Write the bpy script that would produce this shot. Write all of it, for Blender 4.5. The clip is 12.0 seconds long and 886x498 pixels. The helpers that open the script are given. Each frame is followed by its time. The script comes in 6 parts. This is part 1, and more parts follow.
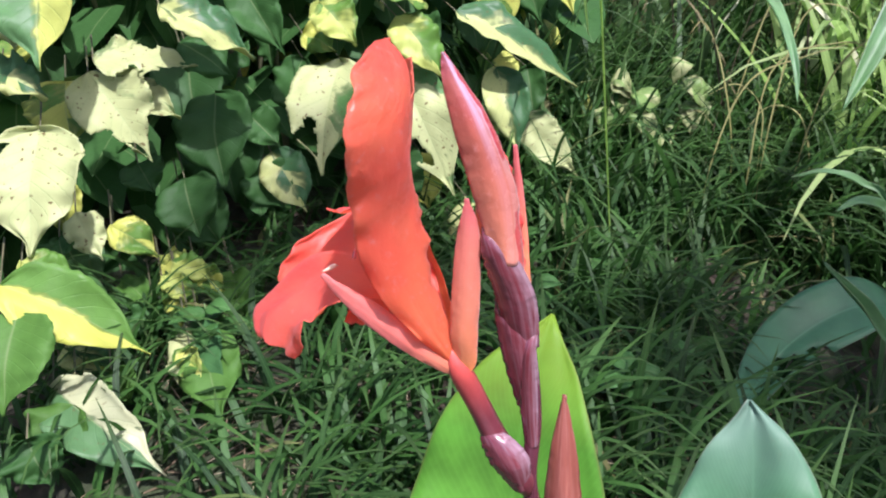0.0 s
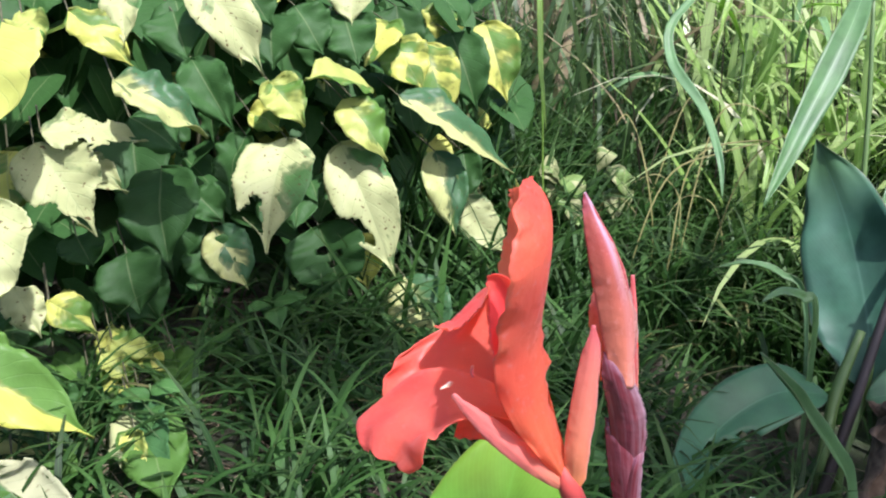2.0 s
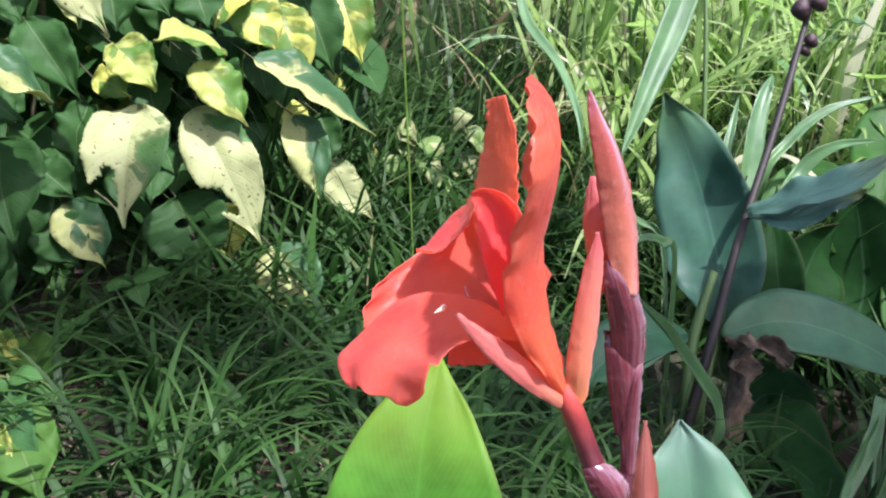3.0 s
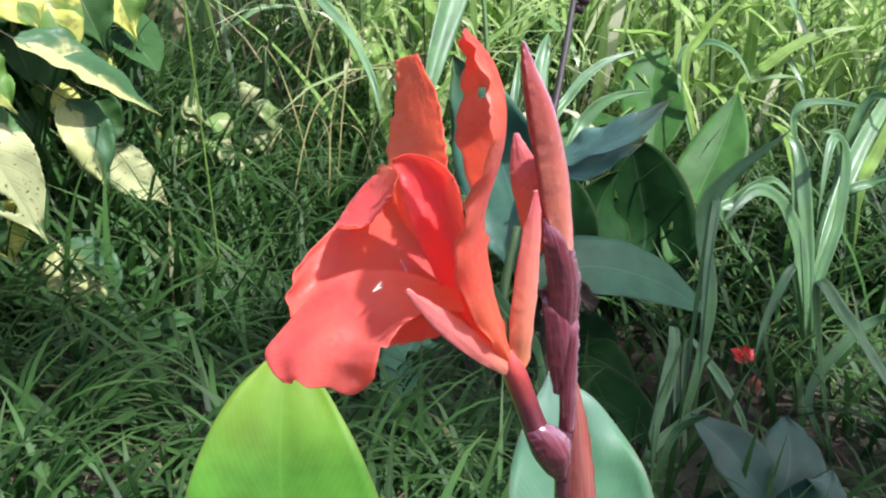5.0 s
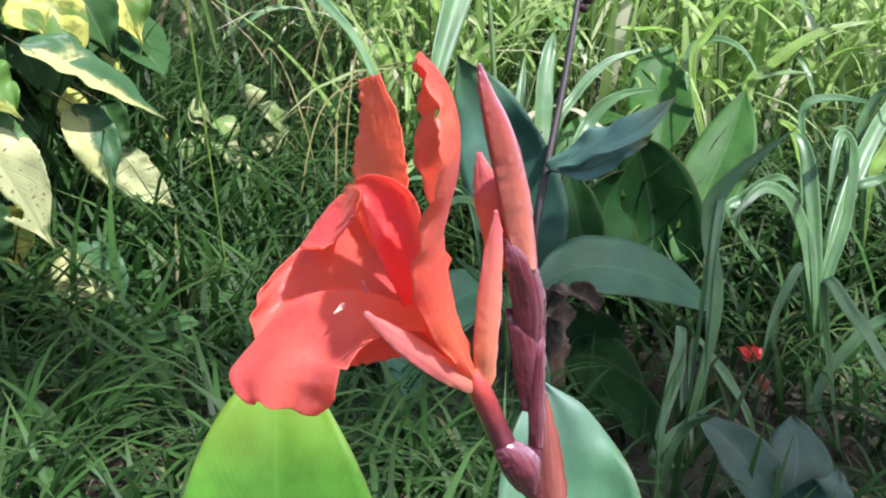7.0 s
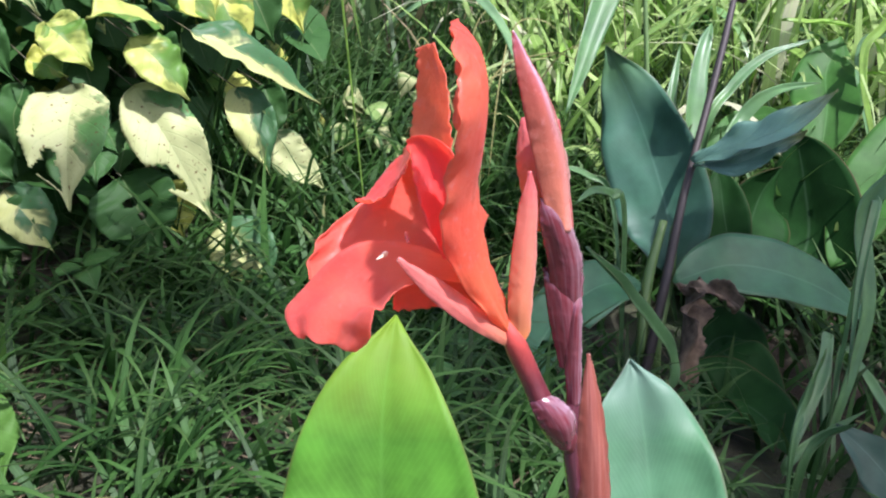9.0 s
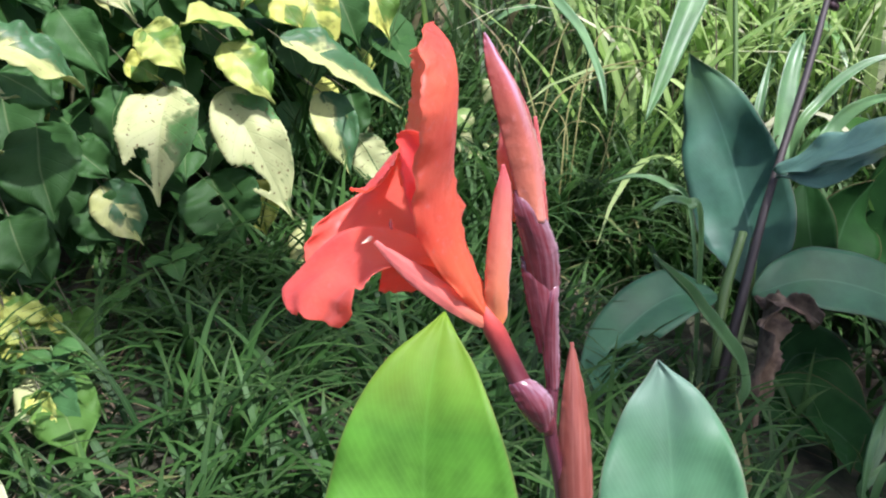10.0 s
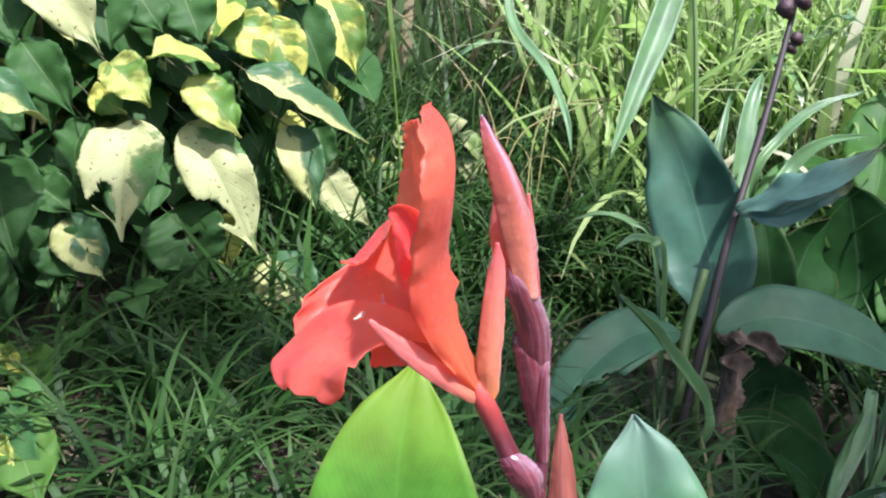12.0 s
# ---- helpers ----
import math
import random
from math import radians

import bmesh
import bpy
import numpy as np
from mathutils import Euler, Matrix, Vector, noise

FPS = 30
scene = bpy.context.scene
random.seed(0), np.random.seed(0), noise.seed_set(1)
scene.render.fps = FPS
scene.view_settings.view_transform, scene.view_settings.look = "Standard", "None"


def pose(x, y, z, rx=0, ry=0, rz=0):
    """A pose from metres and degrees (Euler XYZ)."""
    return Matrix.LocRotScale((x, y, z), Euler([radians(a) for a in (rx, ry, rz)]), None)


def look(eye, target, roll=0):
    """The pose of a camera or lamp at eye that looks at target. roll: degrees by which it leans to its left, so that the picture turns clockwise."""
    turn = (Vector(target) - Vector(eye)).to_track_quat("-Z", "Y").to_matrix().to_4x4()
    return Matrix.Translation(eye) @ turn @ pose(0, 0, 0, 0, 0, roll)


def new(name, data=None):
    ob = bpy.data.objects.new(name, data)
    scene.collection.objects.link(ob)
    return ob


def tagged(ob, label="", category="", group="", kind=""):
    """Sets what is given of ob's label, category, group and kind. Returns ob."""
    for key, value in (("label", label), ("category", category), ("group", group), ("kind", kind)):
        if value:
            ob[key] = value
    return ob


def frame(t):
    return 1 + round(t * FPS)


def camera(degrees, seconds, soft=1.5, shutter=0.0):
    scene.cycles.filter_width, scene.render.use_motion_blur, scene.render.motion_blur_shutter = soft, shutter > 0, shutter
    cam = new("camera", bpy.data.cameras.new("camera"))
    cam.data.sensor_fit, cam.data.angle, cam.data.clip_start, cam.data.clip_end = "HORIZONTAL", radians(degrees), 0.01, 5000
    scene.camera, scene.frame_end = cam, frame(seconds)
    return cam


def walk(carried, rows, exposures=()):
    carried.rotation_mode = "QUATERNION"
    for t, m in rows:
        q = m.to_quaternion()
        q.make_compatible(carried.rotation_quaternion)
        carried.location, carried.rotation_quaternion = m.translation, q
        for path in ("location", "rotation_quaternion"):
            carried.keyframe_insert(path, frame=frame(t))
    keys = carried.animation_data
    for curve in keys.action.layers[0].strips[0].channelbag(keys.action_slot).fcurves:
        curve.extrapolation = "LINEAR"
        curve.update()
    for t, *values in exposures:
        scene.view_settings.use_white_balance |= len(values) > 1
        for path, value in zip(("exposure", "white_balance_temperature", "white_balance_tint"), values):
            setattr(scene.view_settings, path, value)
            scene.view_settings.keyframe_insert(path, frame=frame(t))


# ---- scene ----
cam = camera(53.0, 12.0, soft=2.1)
EXPOSURE = 1.0
PATH = [
    (0, (-0.01639, -0.23093, 0.61110), (-0.02186, 0.68344, 0.20626), -6.90),
    (0.5, (-0.05279, -0.21976, 0.61880), (-0.02599, 0.70230, 0.23268), -3.71),
    (1, (-0.06324, -0.22100, 0.62875), (-0.02505, 0.71407, 0.27636), -3.76),
    (1.5, (-0.06941, -0.22838, 0.63756), (-0.00810, 0.71269, 0.30494), -3.13),
    (2, (-0.08334, -0.23277, 0.63670), (0.03087, 0.70096, 0.29745), -2.83),
    (2.5, (-0.09973, -0.22825, 0.62247), (0.08884, 0.68648, 0.26510), -2.94),
    (3, (-0.12511, -0.21017, 0.61505), (0.15604, 0.67322, 0.24011), -2.22),
    (3.5, (-0.14639, -0.18616, 0.60854), (0.22156, 0.65896, 0.22075), -1.54),
    (5.5, (-0.15801, -0.17772, 0.61227), (0.33848, 0.58464, 0.19718), -2.07),
    (6, (-0.15209, -0.18228, 0.61593), (0.34025, 0.58311, 0.20148), -2.28),
    (6.5, (-0.14630, -0.18296, 0.61636), (0.33971, 0.58672, 0.20238), -2.60),
    (8.5, (-0.13702, -0.20544, 0.61193), (0.24842, 0.61830, 0.19613), -3.66),
    (9, (-0.12319, -0.21957, 0.61107), (0.19692, 0.63380, 0.19963), -4.47),
    (9.5, (-0.10838, -0.23333, 0.60950), (0.14876, 0.64341, 0.20304), -5.12),
    (10, (-0.09543, -0.25164, 0.61005), (0.12607, 0.63993, 0.21504), -5.43),
    (10.5, (-0.08946, -0.26298, 0.61695), (0.12917, 0.63030, 0.22421), -5.28),
    (11, (-0.09384, -0.25348, 0.61156), (0.13834, 0.63817, 0.22291), -4.87),
    (11.5, (-0.09881, -0.24144, 0.61334), (0.15256, 0.64776, 0.23105), -4.52),
    (12, (-0.10282, -0.24234, 0.62581), (0.16705, 0.64624, 0.25489), -3.92),
]
walk(cam, [(t, look(eye, target, roll)) for t, eye, target, roll in PATH], exposures=[(t, EXPOSURE + stops, 5800, 28) for t, stops in ((0, -0.20), (2, -0.15), (3.5, -0.07), (5.5, -0.06), (9, -0.06), (10.2, -0.13), (12, 0.0))])
SUN_STRENGTH, SUN_WIDTH, SKY_STRENGTH = 4.5, 1.5, 0.12

# ---- world and light ----
SUN_ELEVATION, SUN_AZIMUTH = radians(61), radians(147)   # azimuth from +y, clockwise seen from above
sun_way = Vector((math.sin(SUN_AZIMUTH) * math.cos(SUN_ELEVATION), math.cos(SUN_AZIMUTH) * math.cos(SUN_ELEVATION), math.sin(SUN_ELEVATION)))
world = bpy.data.worlds.new("world")
scene.world = world
world.use_nodes = True
sky = world.node_tree.nodes.new("ShaderNodeTexSky")
sky.sky_type, sky.sun_disc = "NISHITA", False
sky.sun_elevation, sky.sun_rotation = SUN_ELEVATION, SUN_AZIMUTH
sky.air_density, sky.dust_density = 1.0, 4.0
world.node_tree.links.new(sky.outputs[0], world.node_tree.nodes["Background"].inputs[0])
world.node_tree.nodes["Background"].inputs[1].default_value = SKY_STRENGTH
sun_data = bpy.data.lights.new("sun", "SUN")
sun_data.energy, sun_data.angle, sun_data.color = SUN_STRENGTH, radians(SUN_WIDTH), (1.0, 0.96, 0.90)
sun = new("sun", sun_data)
sun.matrix_world = look(sun_way * 10, (0, 0, 0))


# ---- materials ----
class Nodes:
    """A small helper round one material's node tree."""

    def __init__(self, name):
        self.mat = bpy.data.materials.new(name)
        self.mat.use_nodes = True
        self.tree = self.mat.node_tree
        self.bsdf = self.tree.nodes["Principled BSDF"]
        self.out = self.tree.nodes["Material Output"]

    def add(self, kind, **values):
        node = self.tree.nodes.new(kind)
        for key, value in values.items():
            node.inputs[key.replace("_", " ")].default_value = value
        return node

    def link(self, a, b):
        self.tree.links.new(a, b)

    def noise(self, coord, scale, detail=3.0, rough=0.55):
        n = self.add("ShaderNodeTexNoise", Scale=scale, Detail=detail, Roughness=rough)
        self.link(coord, n.inputs["Vector"])
        return n.outputs["Fac"]

    def ramp(self, fac, *stops):
        n = self.add("ShaderNodeValToRGB")
        el = n.color_ramp.elements
        while len(el) < len(stops):
            el.new(0.5)
        for e, (p, c) in zip(el, stops):
            e.position, e.color = p, (*c, 1)
        self.link(fac, n.inputs[0])
        return n.outputs[0]

    def mix(self, fac, a, b, blend="MIX"):
        n = self.tree.nodes.new("ShaderNodeMix")
        n.data_type, n.blend_type = "RGBA", blend
        for value, slot in ((fac, 0), (a, 6), (b, 7)):
            if isinstance(value, (int, float)):
                n.inputs[slot].default_value = value
            elif isinstance(value, tuple):
                n.inputs[slot].default_value = (*value, 1)
            else:
                self.link(value, n.inputs[slot])
        return n.outputs[2]

    def math(self, op, a, b=0.0):
        n = self.tree.nodes.new("ShaderNodeMath")
        n.operation = op
        for value, slot in ((a, 0), (b, 1)):
            if isinstance(value, (int, float)):
                n.inputs[slot].default_value = value
            else:
                self.link(value, n.inputs[slot])
        return n.outputs[0]

    def bump(self, height, strength, distance):
        n = self.add("ShaderNodeBump", Strength=strength, Distance=distance)
        self.link(height, n.inputs["Height"])
        self.link(n.outputs[0], self.bsdf.inputs["Normal"])
        return n.outputs[0]

    def colour(self, socket):
        self.link(socket, self.bsdf.inputs["Base Color"])

    def thin(self, socket, share, normal=None):
        """Lets a share of the light through, as a thin leaf or petal does."""
        t = self.tree.nodes.new("ShaderNodeBsdfTranslucent")
        self.link(socket, t.inputs["Color"])
        if normal is not None:
            self.link(normal, t.inputs["Normal"])
        m = self.add("ShaderNodeMixShader", Fac=share)
        self.link(self.bsdf.outputs[0], m.inputs[1])
        self.link(t.outputs[0], m.inputs[2])
        self.link(m.outputs[0], self.out.inputs["Surface"])

    def uv(self):
        n = self.tree.nodes.new("ShaderNodeUVMap")
        n.uv_map = "UVMap"
        s = self.tree.nodes.new("ShaderNodeSeparateXYZ")
        self.link(n.outputs[0], s.inputs[0])
        return n.outputs[0], s.outputs[0], s.outputs[1]

    def place(self):
        """Object coordinates shifted by each object's own random number."""
        c = self.tree.nodes.new("ShaderNodeTexCoord").outputs["Object"]
        r = self.tree.nodes.new("ShaderNodeObjectInfo").outputs["Random"]
        v = self.tree.nodes.new("ShaderNodeVectorMath")
        v.operation = "ADD"
        self.link(c, v.inputs[0])
        k = self.math("MULTIPLY", r, 37.0)
        x = self.tree.nodes.new("ShaderNodeCombineXYZ")
        for i in range(3):
            self.link(k, x.inputs[i])
        self.link(x.outputs[0], v.inputs[1])
        return v.outputs[0], r


def petal_material(name, body, base, rough=0.42, share=0.35, pale=0.0, reach=1.0, wrinkle=0.0, coat=0.0, tip=None, bloom_sheen=0.0, ribs=1.4):
    """Thin red tissue: orange towards its base, lengthwise veins and folds, crumpled towards the tip, pale glints and a
    one-sided sheen put into the colour.
    """
    n = Nodes(name)
    uv, u, v = n.uv()
    place, r = n.place()
    col = n.ramp(v, (0.0, base), (0.12 * reach, tuple(0.5 * a + 0.5 * b for a, b in zip(body, base))), (0.34 * reach, body), (1.0, tip or body))
    # broad warm and deep red fields
    field = n.noise(place, 34.0, 3.0)
    col = n.mix(n.math("MULTIPLY", n.ramp(field, (0.45, (0, 0, 0)), (0.72, (1, 1, 1))), 0.55), col, tuple(min(0.95, c * k + e) for c, k, e in zip(body, (1.05, 1.5, 1.15), (0.02, 0.02, 0.0))))
    col = n.mix(n.math("MULTIPLY", n.ramp(field, (0.28, (1, 1, 1)), (0.48, (0, 0, 0))), 0.5), col, tuple(c * k for c, k in zip(body, (0.9, 0.55, 0.7))))
    stretch = n.add("ShaderNodeMapping")
    stretch.inputs["Scale"].default_value = (46.0, 1.6, 1.0)
    n.link(uv, stretch.inputs[0])
    veins = n.noise(stretch.outputs[0], 1.0, 3.0)
    col = n.mix(n.math("MULTIPLY", n.ramp(veins, (0.4, (0, 0, 0)), (0.65, (1, 1, 1))), 0.07), col, tuple(c * 0.72 for c in body))
    # the very edge is thinner and paler
    across = n.math("ABSOLUTE", n.math("SUBTRACT", u, 0.5))
    rim = n.ramp(across, (0.46, (0, 0, 0)), (0.5, (1, 1, 1)))
    col = n.mix(n.math("MULTIPLY", rim, 0.35), col, tuple(min(0.95, c * 1.1 + 0.06) for c in body))
    if pale:
        # small wet glints painted as pale spots
        glints = n.ramp(n.noise(place, 330.0, 5.0, 0.7), (0.57, (0, 0, 0)), (0.70, (1, 1, 1)))
        col = n.mix(n.math("MULTIPLY", glints, pale), col, (0.88, 0.45, 0.42))
    if bloom_sheen:
        # lilac sheen of light from one side, painted into the colour
        flank_sheen = n.math("MULTIPLY", n.ramp(u, (0.42, (0, 0, 0)), (0.60, (1, 1, 1))), n.ramp(n.noise(stretch.outputs[0], 0.3, 3.0), (0.3, (0, 0, 0)), (0.5, (1, 1, 1))))
        col = n.mix(n.math("MULTIPLY", n.math("MULTIPLY", flank_sheen, n.ramp(v, (0.30, (0.15, 0.15, 0.15)), (0.70, (1, 1, 1)))), bloom_sheen), col, (0.60, 0.51, 0.62))
    n.colour(col)
    gloss = n.noise(place, 130.0, 4.0)
    n.link(n.math("ADD", n.math("MULTIPLY", gloss, 0.4), rough - 0.28), n.bsdf.inputs["Roughness"])
    n.bsdf.inputs["Sheen Weight"].default_value = 0.15
    n.bsdf.inputs["Specular IOR Level"].default_value = 0.5
    if coat:
        n.bsdf.inputs["Coat Weight"].default_value = coat
        n.bsdf.inputs["Coat Roughness"].default_value = 0.28
        n.bsdf.inputs["Coat Tint"].default_value = (1.0, 0.94, 0.97, 1)
    folds = n.add("ShaderNodeMapping")
    folds.inputs["Scale"].default_value = (4.0, 1.1, 1.0)
    n.link(uv, folds.inputs[0])
    height = n.math("ADD", n.math("ADD", n.math("MULTIPLY", veins, 0.12), n.math("MULTIPLY", n.noise(place, 260.0, 3.0), 0.8)), n.math("MULTIPLY", n.noise(place, 75.0, 3.0), 2.6))
    height = n.math("ADD", height, n.math("MULTIPLY", n.noise(folds.outputs[0], 1.0, 2.0), ribs))
    if wrinkle:
        crumple = n.add("ShaderNodeMapping")
        crumple.inputs["Scale"].default_value = (5.0, 9.0, 1.0)
        n.link(uv, crumple.inputs[0])
        ridges = n.math("ABSOLUTE", n.math("SUBTRACT", n.noise(crumple.outputs[0], 1.0, 3.0), 0.5))
        where = n.ramp(v, (0.35, (0, 0, 0)), (0.75, (1, 1, 1)))
        height = n.math("ADD", height, n.math("MULTIPLY", n.math("MULTIPLY", ridges, where), -wrinkle))
    normal = n.bump(height, 0.45, 0.0008)
    n.thin(n.mix(0.5, col, (1.0, 0.50, 0.30)), share, normal)
    return n.mat


def stalk_material(name, light, dark, bloom_sheen, rough=0.38, tip=None, relief=0.2, coat=0.0, wax_sheen=0.3, flank_sheen=0.0):
    """Waxy stalks and bracts with lengthwise streaks, a pale waxy film and a highlight painted down one side."""
    n = Nodes(name)
    uv, u, v = n.uv()
    place, r = n.place()
    stretch = n.add("ShaderNodeMapping")
    stretch.inputs["Scale"].default_value = (3.4, 1.3, 1.0)
    n.link(uv, stretch.inputs[0])
    streak = n.noise(stretch.outputs[0], 1.0, 3.0)
    col = n.mix(n.ramp(streak, (0.25, (0, 0, 0)), (0.75, (1, 1, 1))), light, dark)
    fine = n.add("ShaderNodeMapping")
    fine.inputs["Scale"].default_value = (9.0, 1.8, 1.0)
    n.link(uv, fine.inputs[0])
    bloom_at = n.ramp(n.noise(fine.outputs[0], 1.0, 4.0), (0.48, (0, 0, 0)), (0.70, (1, 1, 1)))
    col = n.mix(n.math("MULTIPLY", bloom_at, wax_sheen), col, bloom_sheen)
    if flank_sheen:
        # a pale highlight painted down one side, in the waxy film's colour
        side = n.math("MULTIPLY", n.ramp(u, (0.50, (0, 0, 0)), (0.85, (1, 1, 1))), n.ramp(streak, (0.40, (0, 0, 0)), (0.56, (1, 1, 1))))
        col = n.mix(n.math("MULTIPLY", side, flank_sheen), col, bloom_sheen)
    if tip:
        col = n.mix(n.ramp(v, (0.45, (0, 0, 0)), (0.95, (1, 1, 1))), col, tip)
    n.colour(col)
    n.bsdf.inputs["Roughness"].default_value = rough
    if coat:
        n.bsdf.inputs["Coat Weight"].default_value = coat
        n.bsdf.inputs["Coat Roughness"].default_value = 0.22
        n.bsdf.inputs["Coat Tint"].default_value = (1.0, 0.94, 0.97, 1)
    n.bump(n.math("ADD", n.math("MULTIPLY", streak, 0.6), n.math("ADD", n.math("MULTIPLY", n.noise(place, 500.0), 0.5), n.math("MULTIPLY", n.noise(place, 160.0, 2.0), 2.2))), relief, 0.0007)
    return n.mat


def leaf_material(name, green, second, amount, edge=0.035, specks=0.0, share=0.3, rough=0.42, side=0.0, veins=9.0, cells=0.42):
    """A variegated leaf: dark green with cream or yellow fields that follow the side veins, and brown specks."""
    n = Nodes(name)
    uv, u, v = n.uv()
    place, r = n.place()
    off = n.math("SUBTRACT", u, 0.5)
    across = n.math("ABSOLUTE", off)
    # side veins run forward from the midrib
    run = n.math("SUBTRACT", v, n.math("MULTIPLY", across, 0.55))
    wave = n.math("SINE", n.math("MULTIPLY", run, 6.283 * veins))
    vein = n.ramp(wave, (0.90, (0, 0, 0)), (1.0, (1, 1, 1)))
    rib = n.ramp(across, (0.0, (1, 1, 1)), (0.022, (0, 0, 0)))
    tone = n.mix(n.noise(place, 55.0, 3.0), green, tuple(c * 1.5 for c in green))
    if amount > 0:
        field = n.noise(place, 16.0, 3.0)
        lean = n.math("MULTIPLY", off, side)
        # whole fields between the side veins turn pale, each half of the leaf by itself
        half = n.math("MULTIPLY", n.math("GREATER_THAN", u, 0.5), 17.0)
        strip = n.math("FLOOR", n.math("ADD", n.math("MULTIPLY", run, 0.5 * veins), n.math("MULTIPLY", n.noise(place, 30.0, 2.0), 0.9)))
        cell = n.tree.nodes.new("ShaderNodeTexWhiteNoise")
        cell.noise_dimensions = "1D"
        n.link(n.math("ADD", n.math("ADD", strip, half), n.math("FLOOR", n.math("MULTIPLY", r, 900.0))), cell.inputs["W"])
        patch = n.math("MULTIPLY", n.math("SUBTRACT", cell.outputs["Value"], 0.5), cells)
        f = n.math("ADD", n.math("ADD", n.math("ADD", field, patch), lean), n.math("MULTIPLY", wave, 0.02))
        t = 1.0 - amount
        mask = n.ramp(f, (max(0.0, 0.25 + 0.5 * t - edge), (0, 0, 0)), (min(1.0, 0.25 + 0.5 * t + edge), (1, 1, 1)))
        half_tone = n.ramp(f, (max(0.0, 0.25 + 0.5 * t - 0.13), (0, 0, 0)), (min(1.0, 0.25 + 0.5 * t - 0.05), (1, 1, 1)))
        tone = n.mix(half_tone, tone, tuple(0.55 * a + 0.32 * b for a, b in zip(green, second)))
        pale = n.mix(n.noise(place, 40.0, 3.0), second, tuple(min(0.9, c * 1.18) for c in second))
        tone = n.mix(mask, tone, pale)
    if specks:
        sp = n.ramp(n.noise(place, 150.0, 2.0, 0.4), (0.66, (0, 0, 0)), (0.71, (1, 1, 1)))
        tone = n.mix(n.math("MULTIPLY", sp, specks), tone, (0.13, 0.085, 0.03))
    tone = n.mix(n.math("MULTIPLY", vein, 0.12), tone, tuple(min(0.8, c * 1.6 + 0.02) for c in green))
    tone = n.mix(n.math("MULTIPLY", rib, 0.35), tone, (0.36, 0.45, 0.20))
    # each leaf a little lighter or darker
    tone = n.mix(n.math("MULTIPLY", r, 0.35), tone, tuple(c * 0.6 for c in green), "MULTIPLY") if amount == 0 else tone
    n.colour(tone)
    n.bsdf.inputs["Roughness"].default_value = rough
    n.bsdf.inputs["Specular IOR Level"].default_value = 0.26
    h = n.math("ADD", n.math("MULTIPLY", n.math("ADD", vein, rib), -0.6), n.noise(place, 120.0, 3.0))
    normal = n.bump(h, 0.4, 0.0012)
    n.thin(tone, share, normal)
    return n.mat


def blade_material(name, low, high, dry, share=0.35, rough=0.45, dry_at=0.86, gloss=0.5):
    """Grass: each blade its own green, some straw-coloured, tips paler."""
    n = Nodes(name)
    geo = n.tree.nodes.new("ShaderNodeNewGeometry")
    island = geo.outputs["Random Per Island"]
    uv, u, v = n.uv()
    col = n.ramp(island, (0.0, low), (0.55, tuple(0.5 * (a + b) for a, b in zip(low, high))), (dry_at, high), (min(1.0, dry_at + 0.04), dry))
    tip = n.math("POWER", v, 3.0)
    col = n.mix(n.math("MULTIPLY", tip, 0.35), col, tuple(0.5 * a + 0.5 * b for a, b in zip(high, dry)))
    across = n.math("ABSOLUTE", n.math("SUBTRACT", u, 0.5))
    rib = n.ramp(across, (0.0, (1, 1, 1)), (0.08, (0, 0, 0)))
    col = n.mix(n.math("MULTIPLY", rib, 0.3), col, tuple(min(1.0, c * 1.6 + 0.02) for c in high))
    n.colour(col)
    n.bsdf.inputs["Roughness"].default_value = rough
    n.bsdf.inputs["Specular IOR Level"].default_value = gloss
    coord = n.tree.nodes.new("ShaderNodeTexCoord").outputs["Object"]
    normal = n.bump(n.noise(coord, 140.0), 0.3, 0.001)
    n.thin(col, share, normal)
    return n.mat


